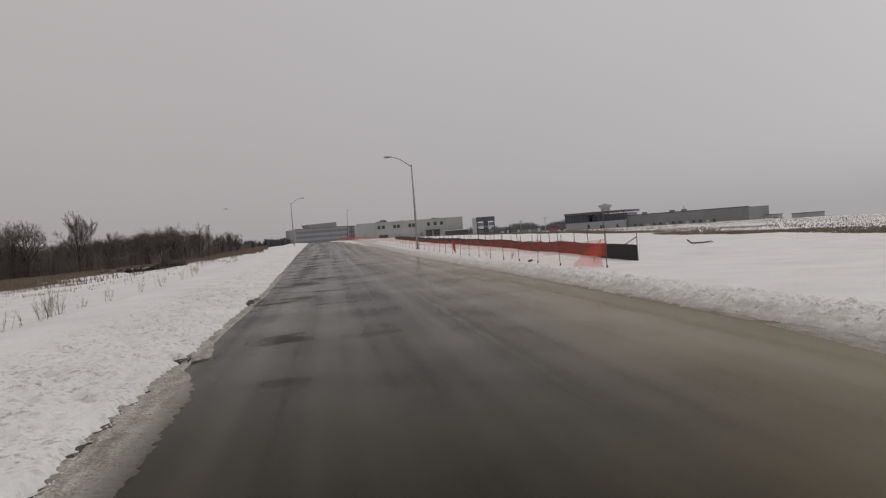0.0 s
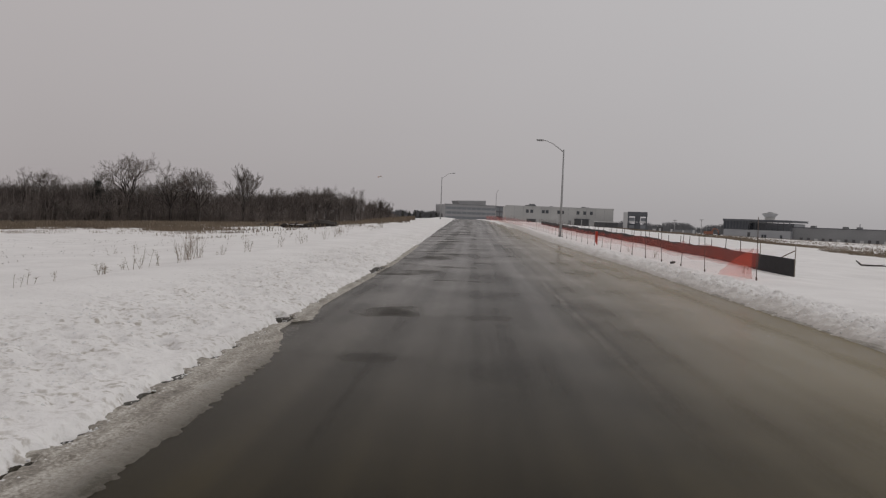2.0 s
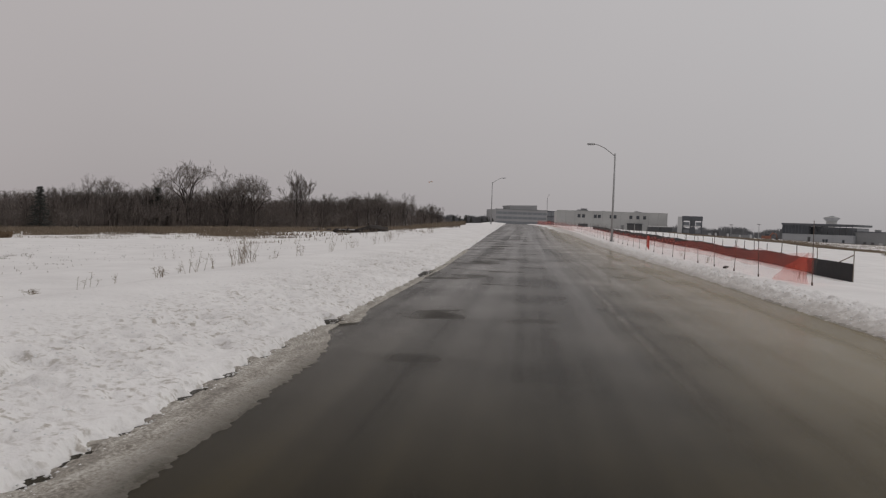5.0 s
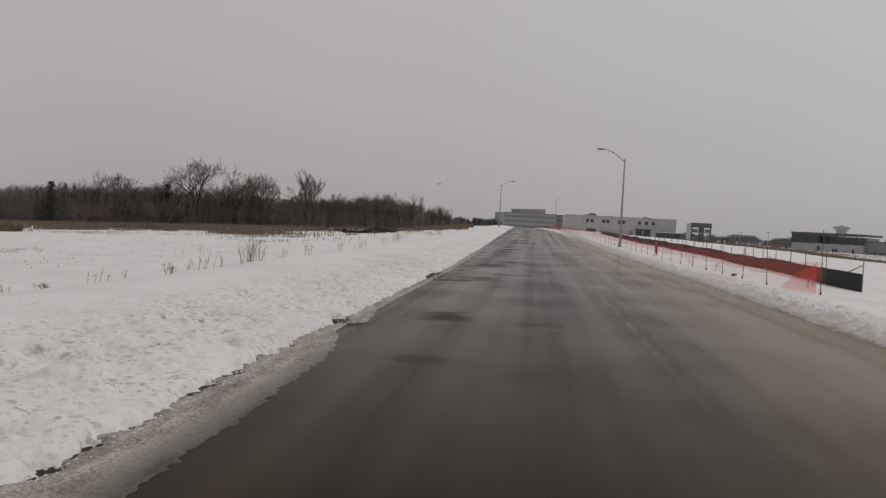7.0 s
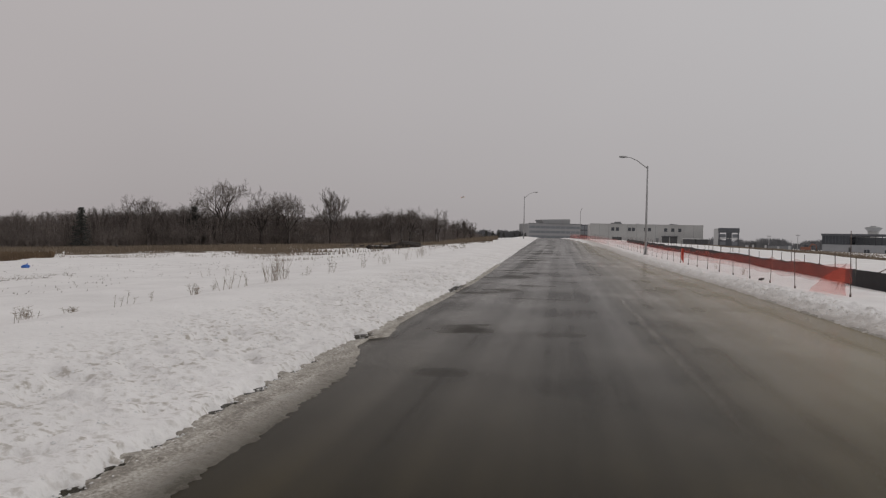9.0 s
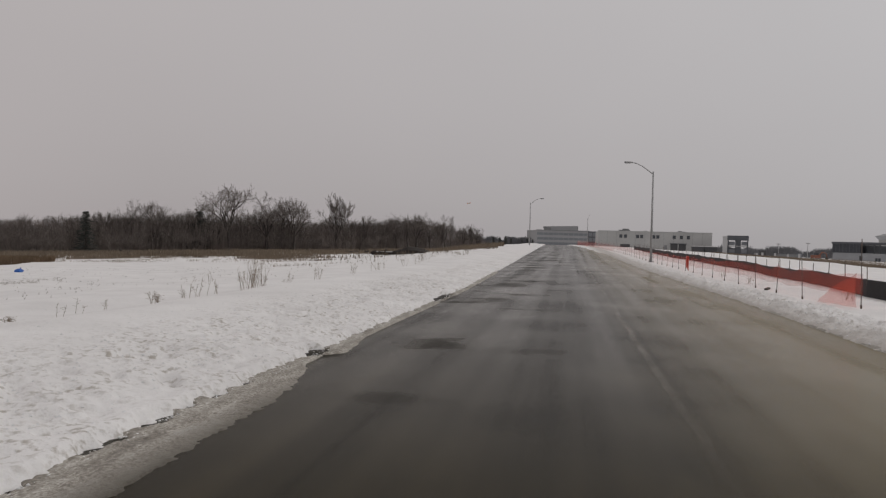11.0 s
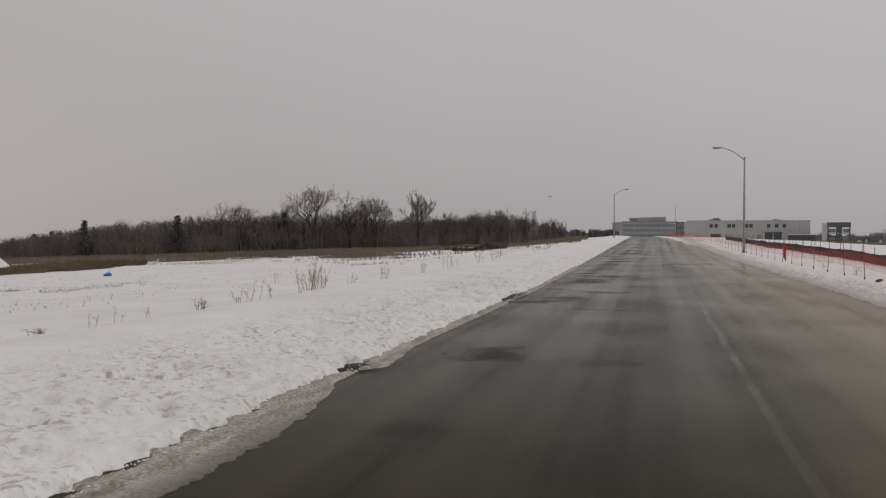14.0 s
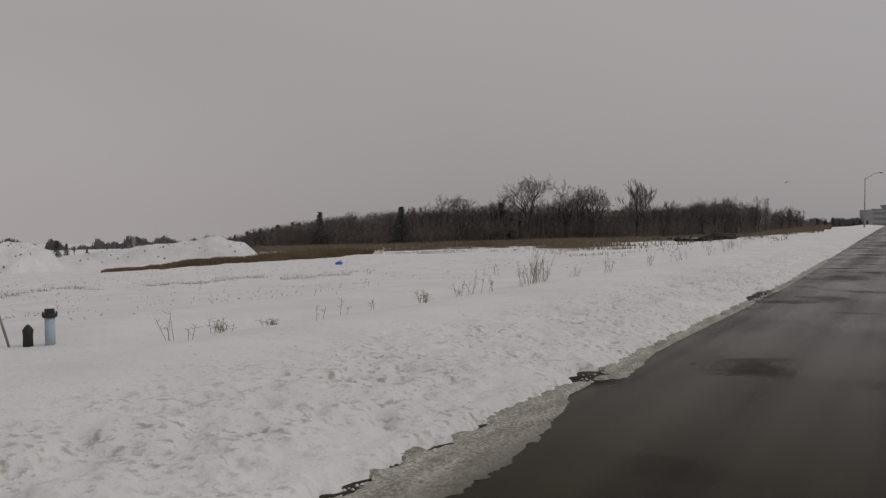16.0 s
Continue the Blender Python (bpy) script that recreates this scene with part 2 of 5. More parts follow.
def asphalt_material():
    """Wet asphalt: fine stones, long wheel tracks, cross-running damp bands along the gutter."""
    m = bpy.data.materials.new("wet_asphalt")
    m.use_nodes = True
    n, l = m.node_tree.nodes, m.node_tree.links
    b = n["Principled BSDF"]
    t = n.new("ShaderNodeTexCoord")
    sx = n.new("ShaderNodeSeparateXYZ")
    l.new(t.outputs["Object"], sx.inputs[0])

    def stretched(sxv, syv, detail, rough=0.5):
        mp = n.new("ShaderNodeMapping")
        mp.inputs["Scale"].default_value = (sxv, syv, 1)
        l.new(t.outputs["Object"], mp.inputs["Vector"])
        k = n.new("ShaderNodeTexNoise")
        k.inputs["Scale"].default_value, k.inputs["Detail"].default_value, k.inputs["Roughness"].default_value = 1, detail, rough
        l.new(mp.outputs[0], k.inputs["Vector"])
        return k.outputs[0]
    tracks = stretched(1.3, 0.015, 4, 0.5)
    bands = stretched(0.36, 0.6, 4)
    blot = stretched(0.35, 0.25, 6)
    grit = stretched(90, 90, 2)
    leftside = n.new("ShaderNodeMapRange")
    leftside.inputs["From Min"].default_value, leftside.inputs["From Max"].default_value = 1.0, -1.5
    l.new(sx.outputs["X"], leftside.inputs["Value"])
    wet = n.new("ShaderNodeMapRange")
    wet.inputs["From Min"].default_value, wet.inputs["From Max"].default_value = 0.56, 0.68
    l.new(bands, wet.inputs["Value"])
    puddle = node_math(n, l, "MULTIPLY", wet.outputs[0], leftside.outputs[0])
    off = n.new("ShaderNodeMapRange")
    off.inputs["From Min"].default_value, off.inputs["From Max"].default_value = 16.0, 20.0
    l.new(sx.outputs["Y"], off.inputs["Value"])
    puddle = node_math(n, l, "MULTIPLY", puddle, off.outputs[0])
    # standing damp in single hollows near the gutter: centre, half width, half length, depth
    ragged = stretched(1.7, 1.4, 6, .65)
    for cx, cy, hx, hy, deep in ((-1.65, 13.7, .7, .9, 1.0), (-.2, 13.2, 1.0, .4, .3), (-1.5, 9.2, 1.0, .35, .3), (-1.75, 23.8, .6, 1.2, .8), (-1.7, 31.5, .7, 1.8, .8), (-3.12, 12.05, .42, .75, 1.3), (-3.15, 23.7, .45, 2.2, 1.3)):
        dx = node_math(n, l, "MULTIPLY_ADD", sx.outputs["X"], 1 / hx, -cx / hx)
        dy = node_math(n, l, "MULTIPLY_ADD", sx.outputs["Y"], 1 / hy, -cy / hy)
        rad = node_math(n, l, "ADD", node_math(n, l, "MULTIPLY", dx, dx), node_math(n, l, "MULTIPLY", dy, dy))
        rad = node_math(n, l, "MULTIPLY_ADD", ragged, 3.4, rad)
        inside = n.new("ShaderNodeMapRange")
        inside.inputs["From Min"].default_value, inside.inputs["From Max"].default_value = 2.75, 1.6
        inside.inputs["To Max"].default_value = deep
        l.new(rad, inside.inputs["Value"])
        puddle = node_math(n, l, "MAXIMUM", puddle, inside.outputs[0])
    tone = node_math(n, l, "ADD", node_math(n, l, "MULTIPLY", tracks, 0.55), node_math(n, l, "MULTIPLY", blot, 0.45))
    tone = node_math(n, l, "MULTIPLY_ADD", grit, 0.22, tone)
    ramp = n.new("ShaderNodeValToRGB")
    ramp.color_ramp.elements[0].position, ramp.color_ramp.elements[0].color = 0.49, (0.0092, 0.0066, 0.0012, 1)
    ramp.color_ramp.elements[1].position, ramp.color_ramp.elements[1].color = 0.75, (0.037, 0.027, 0.007, 1)
    l.new(tone, ramp.inputs[0])
    # dried silt over the far lane
    silt = n.new("ShaderNodeMapRange")
    silt.inputs["From Min"].default_value, silt.inputs["From Max"].default_value = 1.2, 4.6
    l.new(node_math(n, l, "MULTIPLY_ADD", blot, 2.0, node_math(n, l, "SUBTRACT", sx.outputs["X"], 1.0)), silt.inputs["Value"])
    film = n.new("ShaderNodeMix")
    film.data_type = "RGBA"
    l.new(node_math(n, l, "MULTIPLY", silt.outputs[0], 0.9), film.inputs["Factor"])
    l.new(ramp.outputs[0], film.inputs["A"])
    film.inputs["B"].default_value = (0.19, 0.152, 0.080, 1)
    mix = n.new("ShaderNodeMix")
    mix.data_type = "RGBA"
    l.new(node_math(n, l, "MULTIPLY", puddle, 0.42), mix.inputs["Factor"])
    l.new(film.outputs["Result"], mix.inputs["A"])
    mix.inputs["B"].default_value = (0.010, 0.009, 0.0075, 1)
    # pale seam between the lanes, with some of its sheen put into the colour
    seam = n.new("ShaderNodeMath")
    seam.operation = "COMPARE"
    wob = node_math(n, l, "MULTIPLY_ADD", stretched(0.01, 0.25, 3), 0.25, sx.outputs["X"])
    l.new(wob, seam.inputs[0])
    seam.inputs[1].default_value, seam.inputs[2].default_value = 1.88, 0.05
    worn = n.new("ShaderNodeMapRange")
    worn.inputs["From Min"].default_value, worn.inputs["From Max"].default_value = 0.3, 0.7
    l.new(stretched(3, 0.9, 5, 0.7), worn.inputs["Value"])
    crack = n.new("ShaderNodeMath")
    crack.operation = "COMPARE"
    l.new(wob, crack.inputs[0])
    crack.inputs[1].default_value, crack.inputs[2].default_value = 2.0, 0.02
    stretch = n.new("ShaderNodeMapRange")
    stretch.inputs["From Min"].default_value, stretch.inputs["From Max"].default_value = 6.0, 16.0
    stretch.inputs["To Min"].default_value = 0.0
    l.new(sx.outputs["Y"], stretch.inputs["Value"])
    smix = n.new("ShaderNodeMix")
    smix.data_type = "RGBA"
    l.new(node_math(n, l, "MULTIPLY", node_math(n, l, "MULTIPLY", seam.outputs[0], worn.outputs[0]), node_math(n, l, "MULTIPLY", stretch.outputs[0], 0.9)), smix.inputs["Factor"])
    l.new(mix.outputs["Result"], smix.inputs["A"])
    smix.inputs["B"].default_value = (0.19, 0.172, 0.145, 1)
    cmix = n.new("ShaderNodeMix")
    cmix.data_type = "RGBA"
    l.new(node_math(n, l, "MULTIPLY", node_math(n, l, "MULTIPLY", crack.outputs[0], stretch.outputs[0]), 0.45), cmix.inputs["Factor"])
    l.new(smix.outputs["Result"], cmix.inputs["A"])
    cmix.inputs["B"].default_value = (0.01, 0.009, 0.008, 1)
    l.new(cmix.outputs["Result"], b.inputs["Base Color"])
    rr = n.new("ShaderNodeMapRange")
    rr.inputs["From Min"].default_value, rr.inputs["From Max"].default_value = 0.52, 0.71
    rr.inputs["To Min"].default_value, rr.inputs["To Max"].default_value = 0.29, 0.11
    l.new(tone, rr.inputs["Value"])
    l.new(node_math(n, l, "ADD", rr.outputs[0], node_math(n, l, "MULTIPLY", puddle, 0.22)), b.inputs["Roughness"])
    bp = n.new("ShaderNodeBump")
    bp.inputs["Strength"].default_value, bp.inputs["Distance"].default_value = 0.35, 0.004
    l.new(grit, bp.inputs["Height"])
    l.new(bp.outputs[0], b.inputs["Normal"])
    b.inputs["Specular IOR Level"].default_value = 0.035
    b.inputs["Specular Tint"].default_value = (1.0, 0.92, 0.70, 1)  # browns the reflected sky
    return m


def slush_material(name, rim):
    """Half-frozen slush: pale crumbs over wet grey-brown ice, drawn out along the road."""
    m = bpy.data.materials.new(name)
    m.use_nodes = True
    n, l = m.node_tree.nodes, m.node_tree.links
    b = n["Principled BSDF"]
    t = n.new("ShaderNodeTexCoord")

    def grain(sx, sy, detail, rough):
        mp = n.new("ShaderNodeMapping")
        mp.inputs["Scale"].default_value = (sx, sy, 1)
        l.new(t.outputs["Object"], mp.inputs["Vector"])
        k = n.new("ShaderNodeTexNoise")
        k.inputs["Scale"].default_value, k.inputs["Detail"].default_value, k.inputs["Roughness"].default_value = 1, detail, rough
        l.new(mp.outputs[0], k.inputs["Vector"])
        return k.outputs[0]
    broad = grain(5.5, 1.4, 4, .6)
    crumbs = grain(34, 24, 4, .6)
    fine = grain(95, 95, 2, .5)
    tone = node_math(n, l, "MULTIPLY_ADD", broad, .45, node_math(n, l, "MULTIPLY_ADD", fine, .15, node_math(n, l, "MULTIPLY", crumbs, .6)))
    r = n.new("ShaderNodeValToRGB")
    e = r.color_ramp.elements
    e[0].position, e[0].color = .45, (.105, .09, .066, 1)
    e[1].position, e[1].color = .74, (.62, .595, .55, 1)
    for at, c in ((.54, (.22, .195, .16, 1)), (.63, (.39, .362, .315, 1))):
        k = e.new(at)
        k.color = c
    l.new(tone, r.inputs[0])
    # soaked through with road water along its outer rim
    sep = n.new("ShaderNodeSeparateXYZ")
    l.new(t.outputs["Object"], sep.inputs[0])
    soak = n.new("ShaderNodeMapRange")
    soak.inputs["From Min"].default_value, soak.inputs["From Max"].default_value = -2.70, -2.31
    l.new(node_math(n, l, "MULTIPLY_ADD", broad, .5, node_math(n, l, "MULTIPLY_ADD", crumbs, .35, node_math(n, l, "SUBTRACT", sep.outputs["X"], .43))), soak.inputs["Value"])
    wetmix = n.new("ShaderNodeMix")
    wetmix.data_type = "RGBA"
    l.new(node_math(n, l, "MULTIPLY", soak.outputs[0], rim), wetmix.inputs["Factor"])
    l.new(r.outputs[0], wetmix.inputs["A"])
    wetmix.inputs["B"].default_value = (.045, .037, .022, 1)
    l.new(wetmix.outputs["Result"], b.inputs["Base Color"])
    rr = n.new("ShaderNodeMapRange")
    rr.inputs["From Min"].default_value, rr.inputs["From Max"].default_value = .45, .68
    rr.inputs["To Min"].default_value, rr.inputs["To Max"].default_value = .35, .8
    l.new(tone, rr.inputs["Value"])
    l.new(rr.outputs[0], b.inputs["Roughness"])
    bp = n.new("ShaderNodeBump")
    bp.inputs["Strength"].default_value, bp.inputs["Distance"].default_value = .8, .02
    l.new(tone, bp.inputs["Height"])
    l.new(bp.outputs[0], b.inputs["Normal"])
    return m


def net_material(name, color, cover):
    """Plastic fence netting, open between its strands."""
    m = bpy.data.materials.new(name)
    m.use_nodes = True
    n, l = m.node_tree.nodes, m.node_tree.links
    b = n["Principled BSDF"]
    b.inputs["Base Color"].default_value = (*color, 1)
    b.inputs["Roughness"].default_value = 0.6
    t = n.new("ShaderNodeTexCoord")
    k = n.new("ShaderNodeTexNoise")
    k.inputs["Scale"].default_value, k.inputs["Detail"].default_value = 1.3, 3
    l.new(t.outputs["Object"], k.inputs["Vector"])
    mr = n.new("ShaderNodeMapRange")
    mr.inputs["From Min"].default_value, mr.inputs["From Max"].default_value = 0.3, 0.7
    mr.inputs["To Min"].default_value, mr.inputs["To Max"].default_value = cover * 0.75, cover * 1.25
    l.new(k.outputs[0], mr.inputs["Value"])
    l.new(mr.outputs[0], b.inputs["Alpha"])
    return m


SNOW = snow_material()
ASPHALT = asphalt_material()
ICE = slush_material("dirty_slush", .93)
THINICE = slush_material("thin_slush", .25)
SNOW_PLAIN = material("pile_snow", (0.84, 0.835, 0.835), (0.66, 0.65, 0.64), rough=0.8, scale=0.5, fine=5, bump=0.5, dist=0.15)
GRIT = material("grit", (0.24, 0.21, 0.17), (0.12, 0.10, 0.08), rough=0.9, scale=3, fine=20, bump=0.3)
SOIL = material("soil", (0.13, 0.10, 0.075), (0.05, 0.04, 0.032), rough=0.95, scale=3, fine=20, bump=0.6, dist=0.05)
DARKSOIL = material("dark_soil", (0.045, 0.036, 0.03), (0.02, 0.017, 0.015), rough=0.95, scale=3, fine=20, bump=0.6, dist=0.05)
BARK = material("grey_bark", (0.095, 0.08, 0.071), (0.052, 0.044, 0.04), rough=0.95, scale=4, fine=30, bump=0.5, vary=0.25)
# twigs and scrub are lightened: the wood's haze is put into their colour
HAZETWIG = material("twigs", (0.18, 0.152, 0.136), (0.105, 0.088, 0.079), rough=0.95, scale=0.3, fine=3, bump=0)
HAZESCRUB = material("scrub", (0.285, 0.243, 0.218), (0.16, 0.136, 0.122), rough=0.95, scale=0.09, fine=1.2, bump=0)
NEEDLE = material("needles", (0.085, 0.088, 0.078), (0.05, 0.052, 0.047), rough=0.9, scale=2, fine=20, bump=0)
REED = material("dry_reed", (0.24, 0.165, 0.10), (0.12, 0.082, 0.05), rough=0.9, scale=0.3, fine=4, bump=0)
FADED = material("faded_grass", (0.27, 0.215, 0.155), (0.14, 0.108, 0.078), rough=0.9, scale=0.3, fine=4, bump=0)
STRAW = material("dry_grass", (0.36, 0.285, 0.205), (0.19, 0.15, 0.108), rough=0.9, scale=0.5, fine=6, bump=0)
STEEL = material("galvanised_steel", (0.42, 0.42, 0.42), (0.30, 0.30, 0.30), rough=0.55, scale=3, fine=40, bump=0.05, metal=0.4)
POST = material("rusty_post", (0.15, 0.11, 0.09), (0.08, 0.062, 0.055), rough=0.8, scale=4, fine=40, bump=0.2)
WOODPOST = material("grey_wood", (0.36, 0.32, 0.27), (0.2, 0.17, 0.14), rough=0.85, scale=5, fine=50, bump=0.3)
SILT = material("black_fabric", (0.018, 0.018, 0.02), (0.009, 0.009, 0.010), rough=0.75, scale=3, fine=90, bump=0.3)
NET = net_material("orange_net", (0.85, 0.10, 0.045), 0.27)
NETTHIN = net_material("thin_orange_net", (0.85, 0.10, 0.045), 0.07)
NETFOLD = net_material("orange_net_fold", (0.85, 0.10, 0.045), 0.33)
CONCRETE = material("precast_concrete", (0.47, 0.47, 0.46), (0.38, 0.38, 0.375), rough=0.85, scale=0.15, fine=2.0, bump=0.05)
# grey brought near the sky's: distance haze put into the colour
HAZEPALE = material("hazed_pale_paint", (0.36, 0.37, 0.385), (0.31, 0.32, 0.335), rough=0.7, scale=0.3, fine=2, bump=0.03)
GREYPANEL = material("grey_panel", (0.24, 0.245, 0.25), (0.19, 0.195, 0.2), rough=0.7, scale=0.12, fine=2, bump=0.03)
# wall grey paled towards the sky, with haze put into it
OFFICE = material("hazed_office_cladding", (0.35, 0.352, 0.358), (0.30, 0.302, 0.308), rough=0.7, scale=0.12, fine=2, bump=0.03)
# lifted a little, as haze over the far buildings is put into the colour
DARKCLAD = material("dark_cladding", (0.095, 0.10, 0.112), (0.075, 0.08, 0.09), rough=0.5, scale=0.3, fine=3, bump=0.03)
WHITEWALL = material("white_wall", (0.50, 0.50, 0.50), (0.42, 0.42, 0.42), rough=0.8, scale=0.3, fine=3, bump=0.03)
# glass lightened by painted-in distance haze
HAZEGLASS = material("hazed_blue_glass", (0.21, 0.222, 0.24), (0.17, 0.182, 0.20), rough=0.3, scale=0.3, fine=3, bump=0)
# also lifted by haze in the colour
DARKGLASS = material("dark_glass", (0.075, 0.082, 0.095), (0.06, 0.066, 0.076), rough=0.15, scale=0.3, fine=3, bump=0)
DARKDOOR = material("dark_door", (0.085, 0.085, 0.088), (0.06, 0.06, 0.062), rough=0.6, scale=1, fine=6, bump=0.02)
# excavator orange, dulled by haze put into the colour
ORANGE = material("hazed_orange_paint", (0.27, 0.10, 0.06), (0.18, 0.07, 0.045), rough=0.6, scale=2, fine=12, bump=0.1)
BLUEPIPE = material("pale_blue_plastic", (0.44, 0.51, 0.59), (0.36, 0.43, 0.51), rough=0.5, scale=6, fine=40, bump=0.05)
BLACKIRON = material("black_iron", (0.03, 0.03, 0.033), (0.016, 0.016, 0.018), rough=0.6, scale=6, fine=40, bump=0.2)
BLUEBAG = material("blue_plastic", (0.03, 0.16, 0.55), (0.02, 0.10, 0.38), rough=0.4, scale=9, fine=40, bump=0.4)
CREAM = material("cream_foam", (0.62, 0.60, 0.50), (0.52, 0.50, 0.42), rough=0.5, scale=6, fine=40, bump=0.02)
REDPAINT = material("red_paint", (0.62, 0.07, 0.03), (0.5, 0.05, 0.03), rough=0.4, scale=6, fine=40, bump=0.02)


# ---- ground ----
def edge_left(y):
    return np.interp(y, [0, 5, 8.5, 12, 28, 45, 80, 150, 200, 260], [-2.96, -2.99, -3.09, -3.06, -3.08, -3.5, -4.15, -4.9, -5.6, -7.0])


def edge_right(y):
    return np.interp(y, [0, 30, 60, 100, 150, 200, 260], [5.9, 5.98, 5.6, 5.3, 3.6, 0.6, -1.6])


def rise(y):
    return 1.15 * smooth(40, 200, y) - 1.7 * smooth(206, 300, y)


# bare wet spots in the gutter where the snow has drawn back: start, end, depth
GAPS = [(4.15, 4.5, .05), (4.6, 5.0, .06), (5.35, 5.72, .05), (6.5, 7.05, .07), (7.4, 7.9, .07), (8.1, 8.3, .04), (8.7, 8.95, .05), (9.3, 9.6, .05), (11.65, 12.45, .22), (14.4, 14.7, .06), (15.2, 15.45, .06), (18.9, 19.4, .06), (22.2, 25.2, .26), (28.3, 29.2, .1)]


def height(x, y):
    """The snow's surface; under the road it lies a little below it."""
    x, y = np.broadcast_arrays(np.asarray(x, float), np.asarray(y, float))
    r = rise(y)
    cut = np.zeros_like(y)
    for a, b, d in GAPS:
        cut = np.maximum(cut, (d if d > .1 else .9 * d) * smooth(a - .12, a + .12, y) * (1 - smooth(b - .12, b + .12, y)))
    rag = 0.06 * (vnoise(y * 2.3, x * 0 + 3, 5) - .5) + 0.05 * (vnoise(y * 8, x * 0 + 7, 6) - .5) + 0.03 * (vnoise(y * 19, x * 0 + 9, 7) - .5)
    rag = rag + .09 * (vnoise(x * 9, y * 9, 31) - .5) + .06 * (vnoise(x * 22, y * 22, 32) - .5)
    dl = edge_left(y) - cut - x + rag
    near = 1 - smooth(45, 70, y)
    p, q = .8 * x + .6 * y, .8 * y - .6 * x
    dent = smooth(.62, .85, vnoise(p * 4.2 + .5 * vnoise(q * 3, p * 3, 53), q * 4.2, 54))
    pock = (vnoise(p * 7, q * 7, 1) - .5) * .05 + (vnoise(p * 3, q * 3, 2) - .5) * .06 + (vnoise(p * 14, q * 14, 8) - .5) * .04 - .07 * dent
    churn = near * smooth(0.15, .6, dl) * (1 - .9 * smooth(1.9, 3.3, dl))
    soft = (vnoise(x * .5, y * .5, 3) - .5) * .12 + (vnoise(x * .12, y * .12, 4) - .5) * .3
    crest = .12 * smooth(1.0, 3.6, dl) - .34 * smooth(4.0, 6.6, dl)
    clump = (vnoise(x * 1.6, y * 1.1, 51) - .5) * .10 + (vnoise(x * 4.5, y * 4, 52) - .5) * .05
    left = r * (1 - .9 * smooth(6, 34, dl)) + .12 * smooth(0, .16, dl) + .10 * smooth(.2, 1.2, dl) + crest + churn * pock - .9 * smooth(6, 26, dl) - .026 * np.maximum(dl - 6, 0) + (soft + clump * near) * smooth(4.5, 9, dl)
    dr = x - edge_right(y) + .16 * (vnoise(y * 1.3, x * 0 + 1, 9) - .5) + .10 * (vnoise(y * 5, x * 0 + 2, 10) - .5) + .10 * (vnoise(x * 8, y * 8, 33) - .5) + .06 * (vnoise(x * 17, y * 17, 34) - .5)
    lump = smooth(.05, .5, dr) * (1 - smooth(1.1, 2.4, dr))
    right = r * (1 - .55 * smooth(6, 60, dr)) + .08 * smooth(0, .15, dr) + lump * (.07 + .13 * (vnoise(p * 3.5, q * 3.5, 11) - .3) + .13 * (vnoise(p * 9, q * 9, 12) - .5) + .08 * (vnoise(p * 19, q * 19, 13) - .5)) - np.clip(.022 * (dr - 4), 0, 2.4) - .045 * np.maximum(dr - 125, 0) + soft * smooth(2.5, 9, dr)
    z = np.where(x < (edge_left(y) + edge_right(y)) / 2, np.where(dl > 0, left, r - .06), np.where(dr > 0, right, r - .06))
    return z


def bisect_right(a, v):
    lo, hi = 0, len(a)
    while lo < hi:
        mid = (lo + hi) // 2
        if v < a[mid]:
            hi = mid
        else:
            lo = mid + 1
    return lo


def spread(start, step, grow, end):
    out = [start]
    while abs(out[-1]) < abs(end):
        step *= grow
        out.append(out[-1] + math.copysign(step, end))
    return out


gx = np.array(sorted(set([round(v, 4) for v in list(np.arange(-8, -3.7, .07)) + list(np.arange(-3.7, -2.6, .028)) + list(np.arange(-2.2, 5.2, .8)) + list(np.arange(5.3, 8.6, .055)) + spread(-8.1, .1, 1.09, -4500) + spread(8.65, .1, 1.09, 4500)])))
gy = np.array(sorted(set([round(v, 4) for v in list(np.arange(1.5, 16, .05)) + list(np.arange(16, 31, .08)) + spread(31, .1, 1.03, 330) + spread(345, 20, 1.2, 4800) + spread(1.4, .15, 1.2, -4500)[1:]])))
GX, GY = np.meshgrid(gx, gy)
GZ = height(GX, GY)
nx, ny = len(gx), len(gy)
idx = np.arange(nx * ny).reshape(ny, nx)
quads = np.stack([idx[:-1, :-1], idx[:-1, 1:], idx[1:, 1:], idx[1:, :-1]], -1).reshape(-1, 4)
me = mesh_of("ground", np.stack([GX, GY, GZ], -1).reshape(-1, 3).tolist(), quads.tolist(), SNOW, True)
GXL, GYL, GZL = gx.tolist(), gy.tolist(), GZ.tolist()


def ground_at(x, y):
    """Height of the ground sheet at a place."""
    i = min(max(bisect_right(GXL, x) - 1, 0), nx - 2)
    j = min(max(bisect_right(GYL, y) - 1, 0), ny - 2)
    u, v = (x - GXL[i]) / (GXL[i + 1] - GXL[i]), (y - GYL[j]) / (GYL[j + 1] - GYL[j])
    a, b = GZL[j], GZL[j + 1]
    return (a[i] * (1 - u) + a[i + 1] * u) * (1 - v) + (b[i] * (1 - u) + b[i + 1] * u) * v


ground = tagged(new("ground", me), "flat open field under trodden, patchy snow", "ground", kind="structure")

# road
ry = np.array(list(np.arange(-60, 40, 2.0)) + list(np.arange(40, 262, 4.0)))
rv, rf = [], []
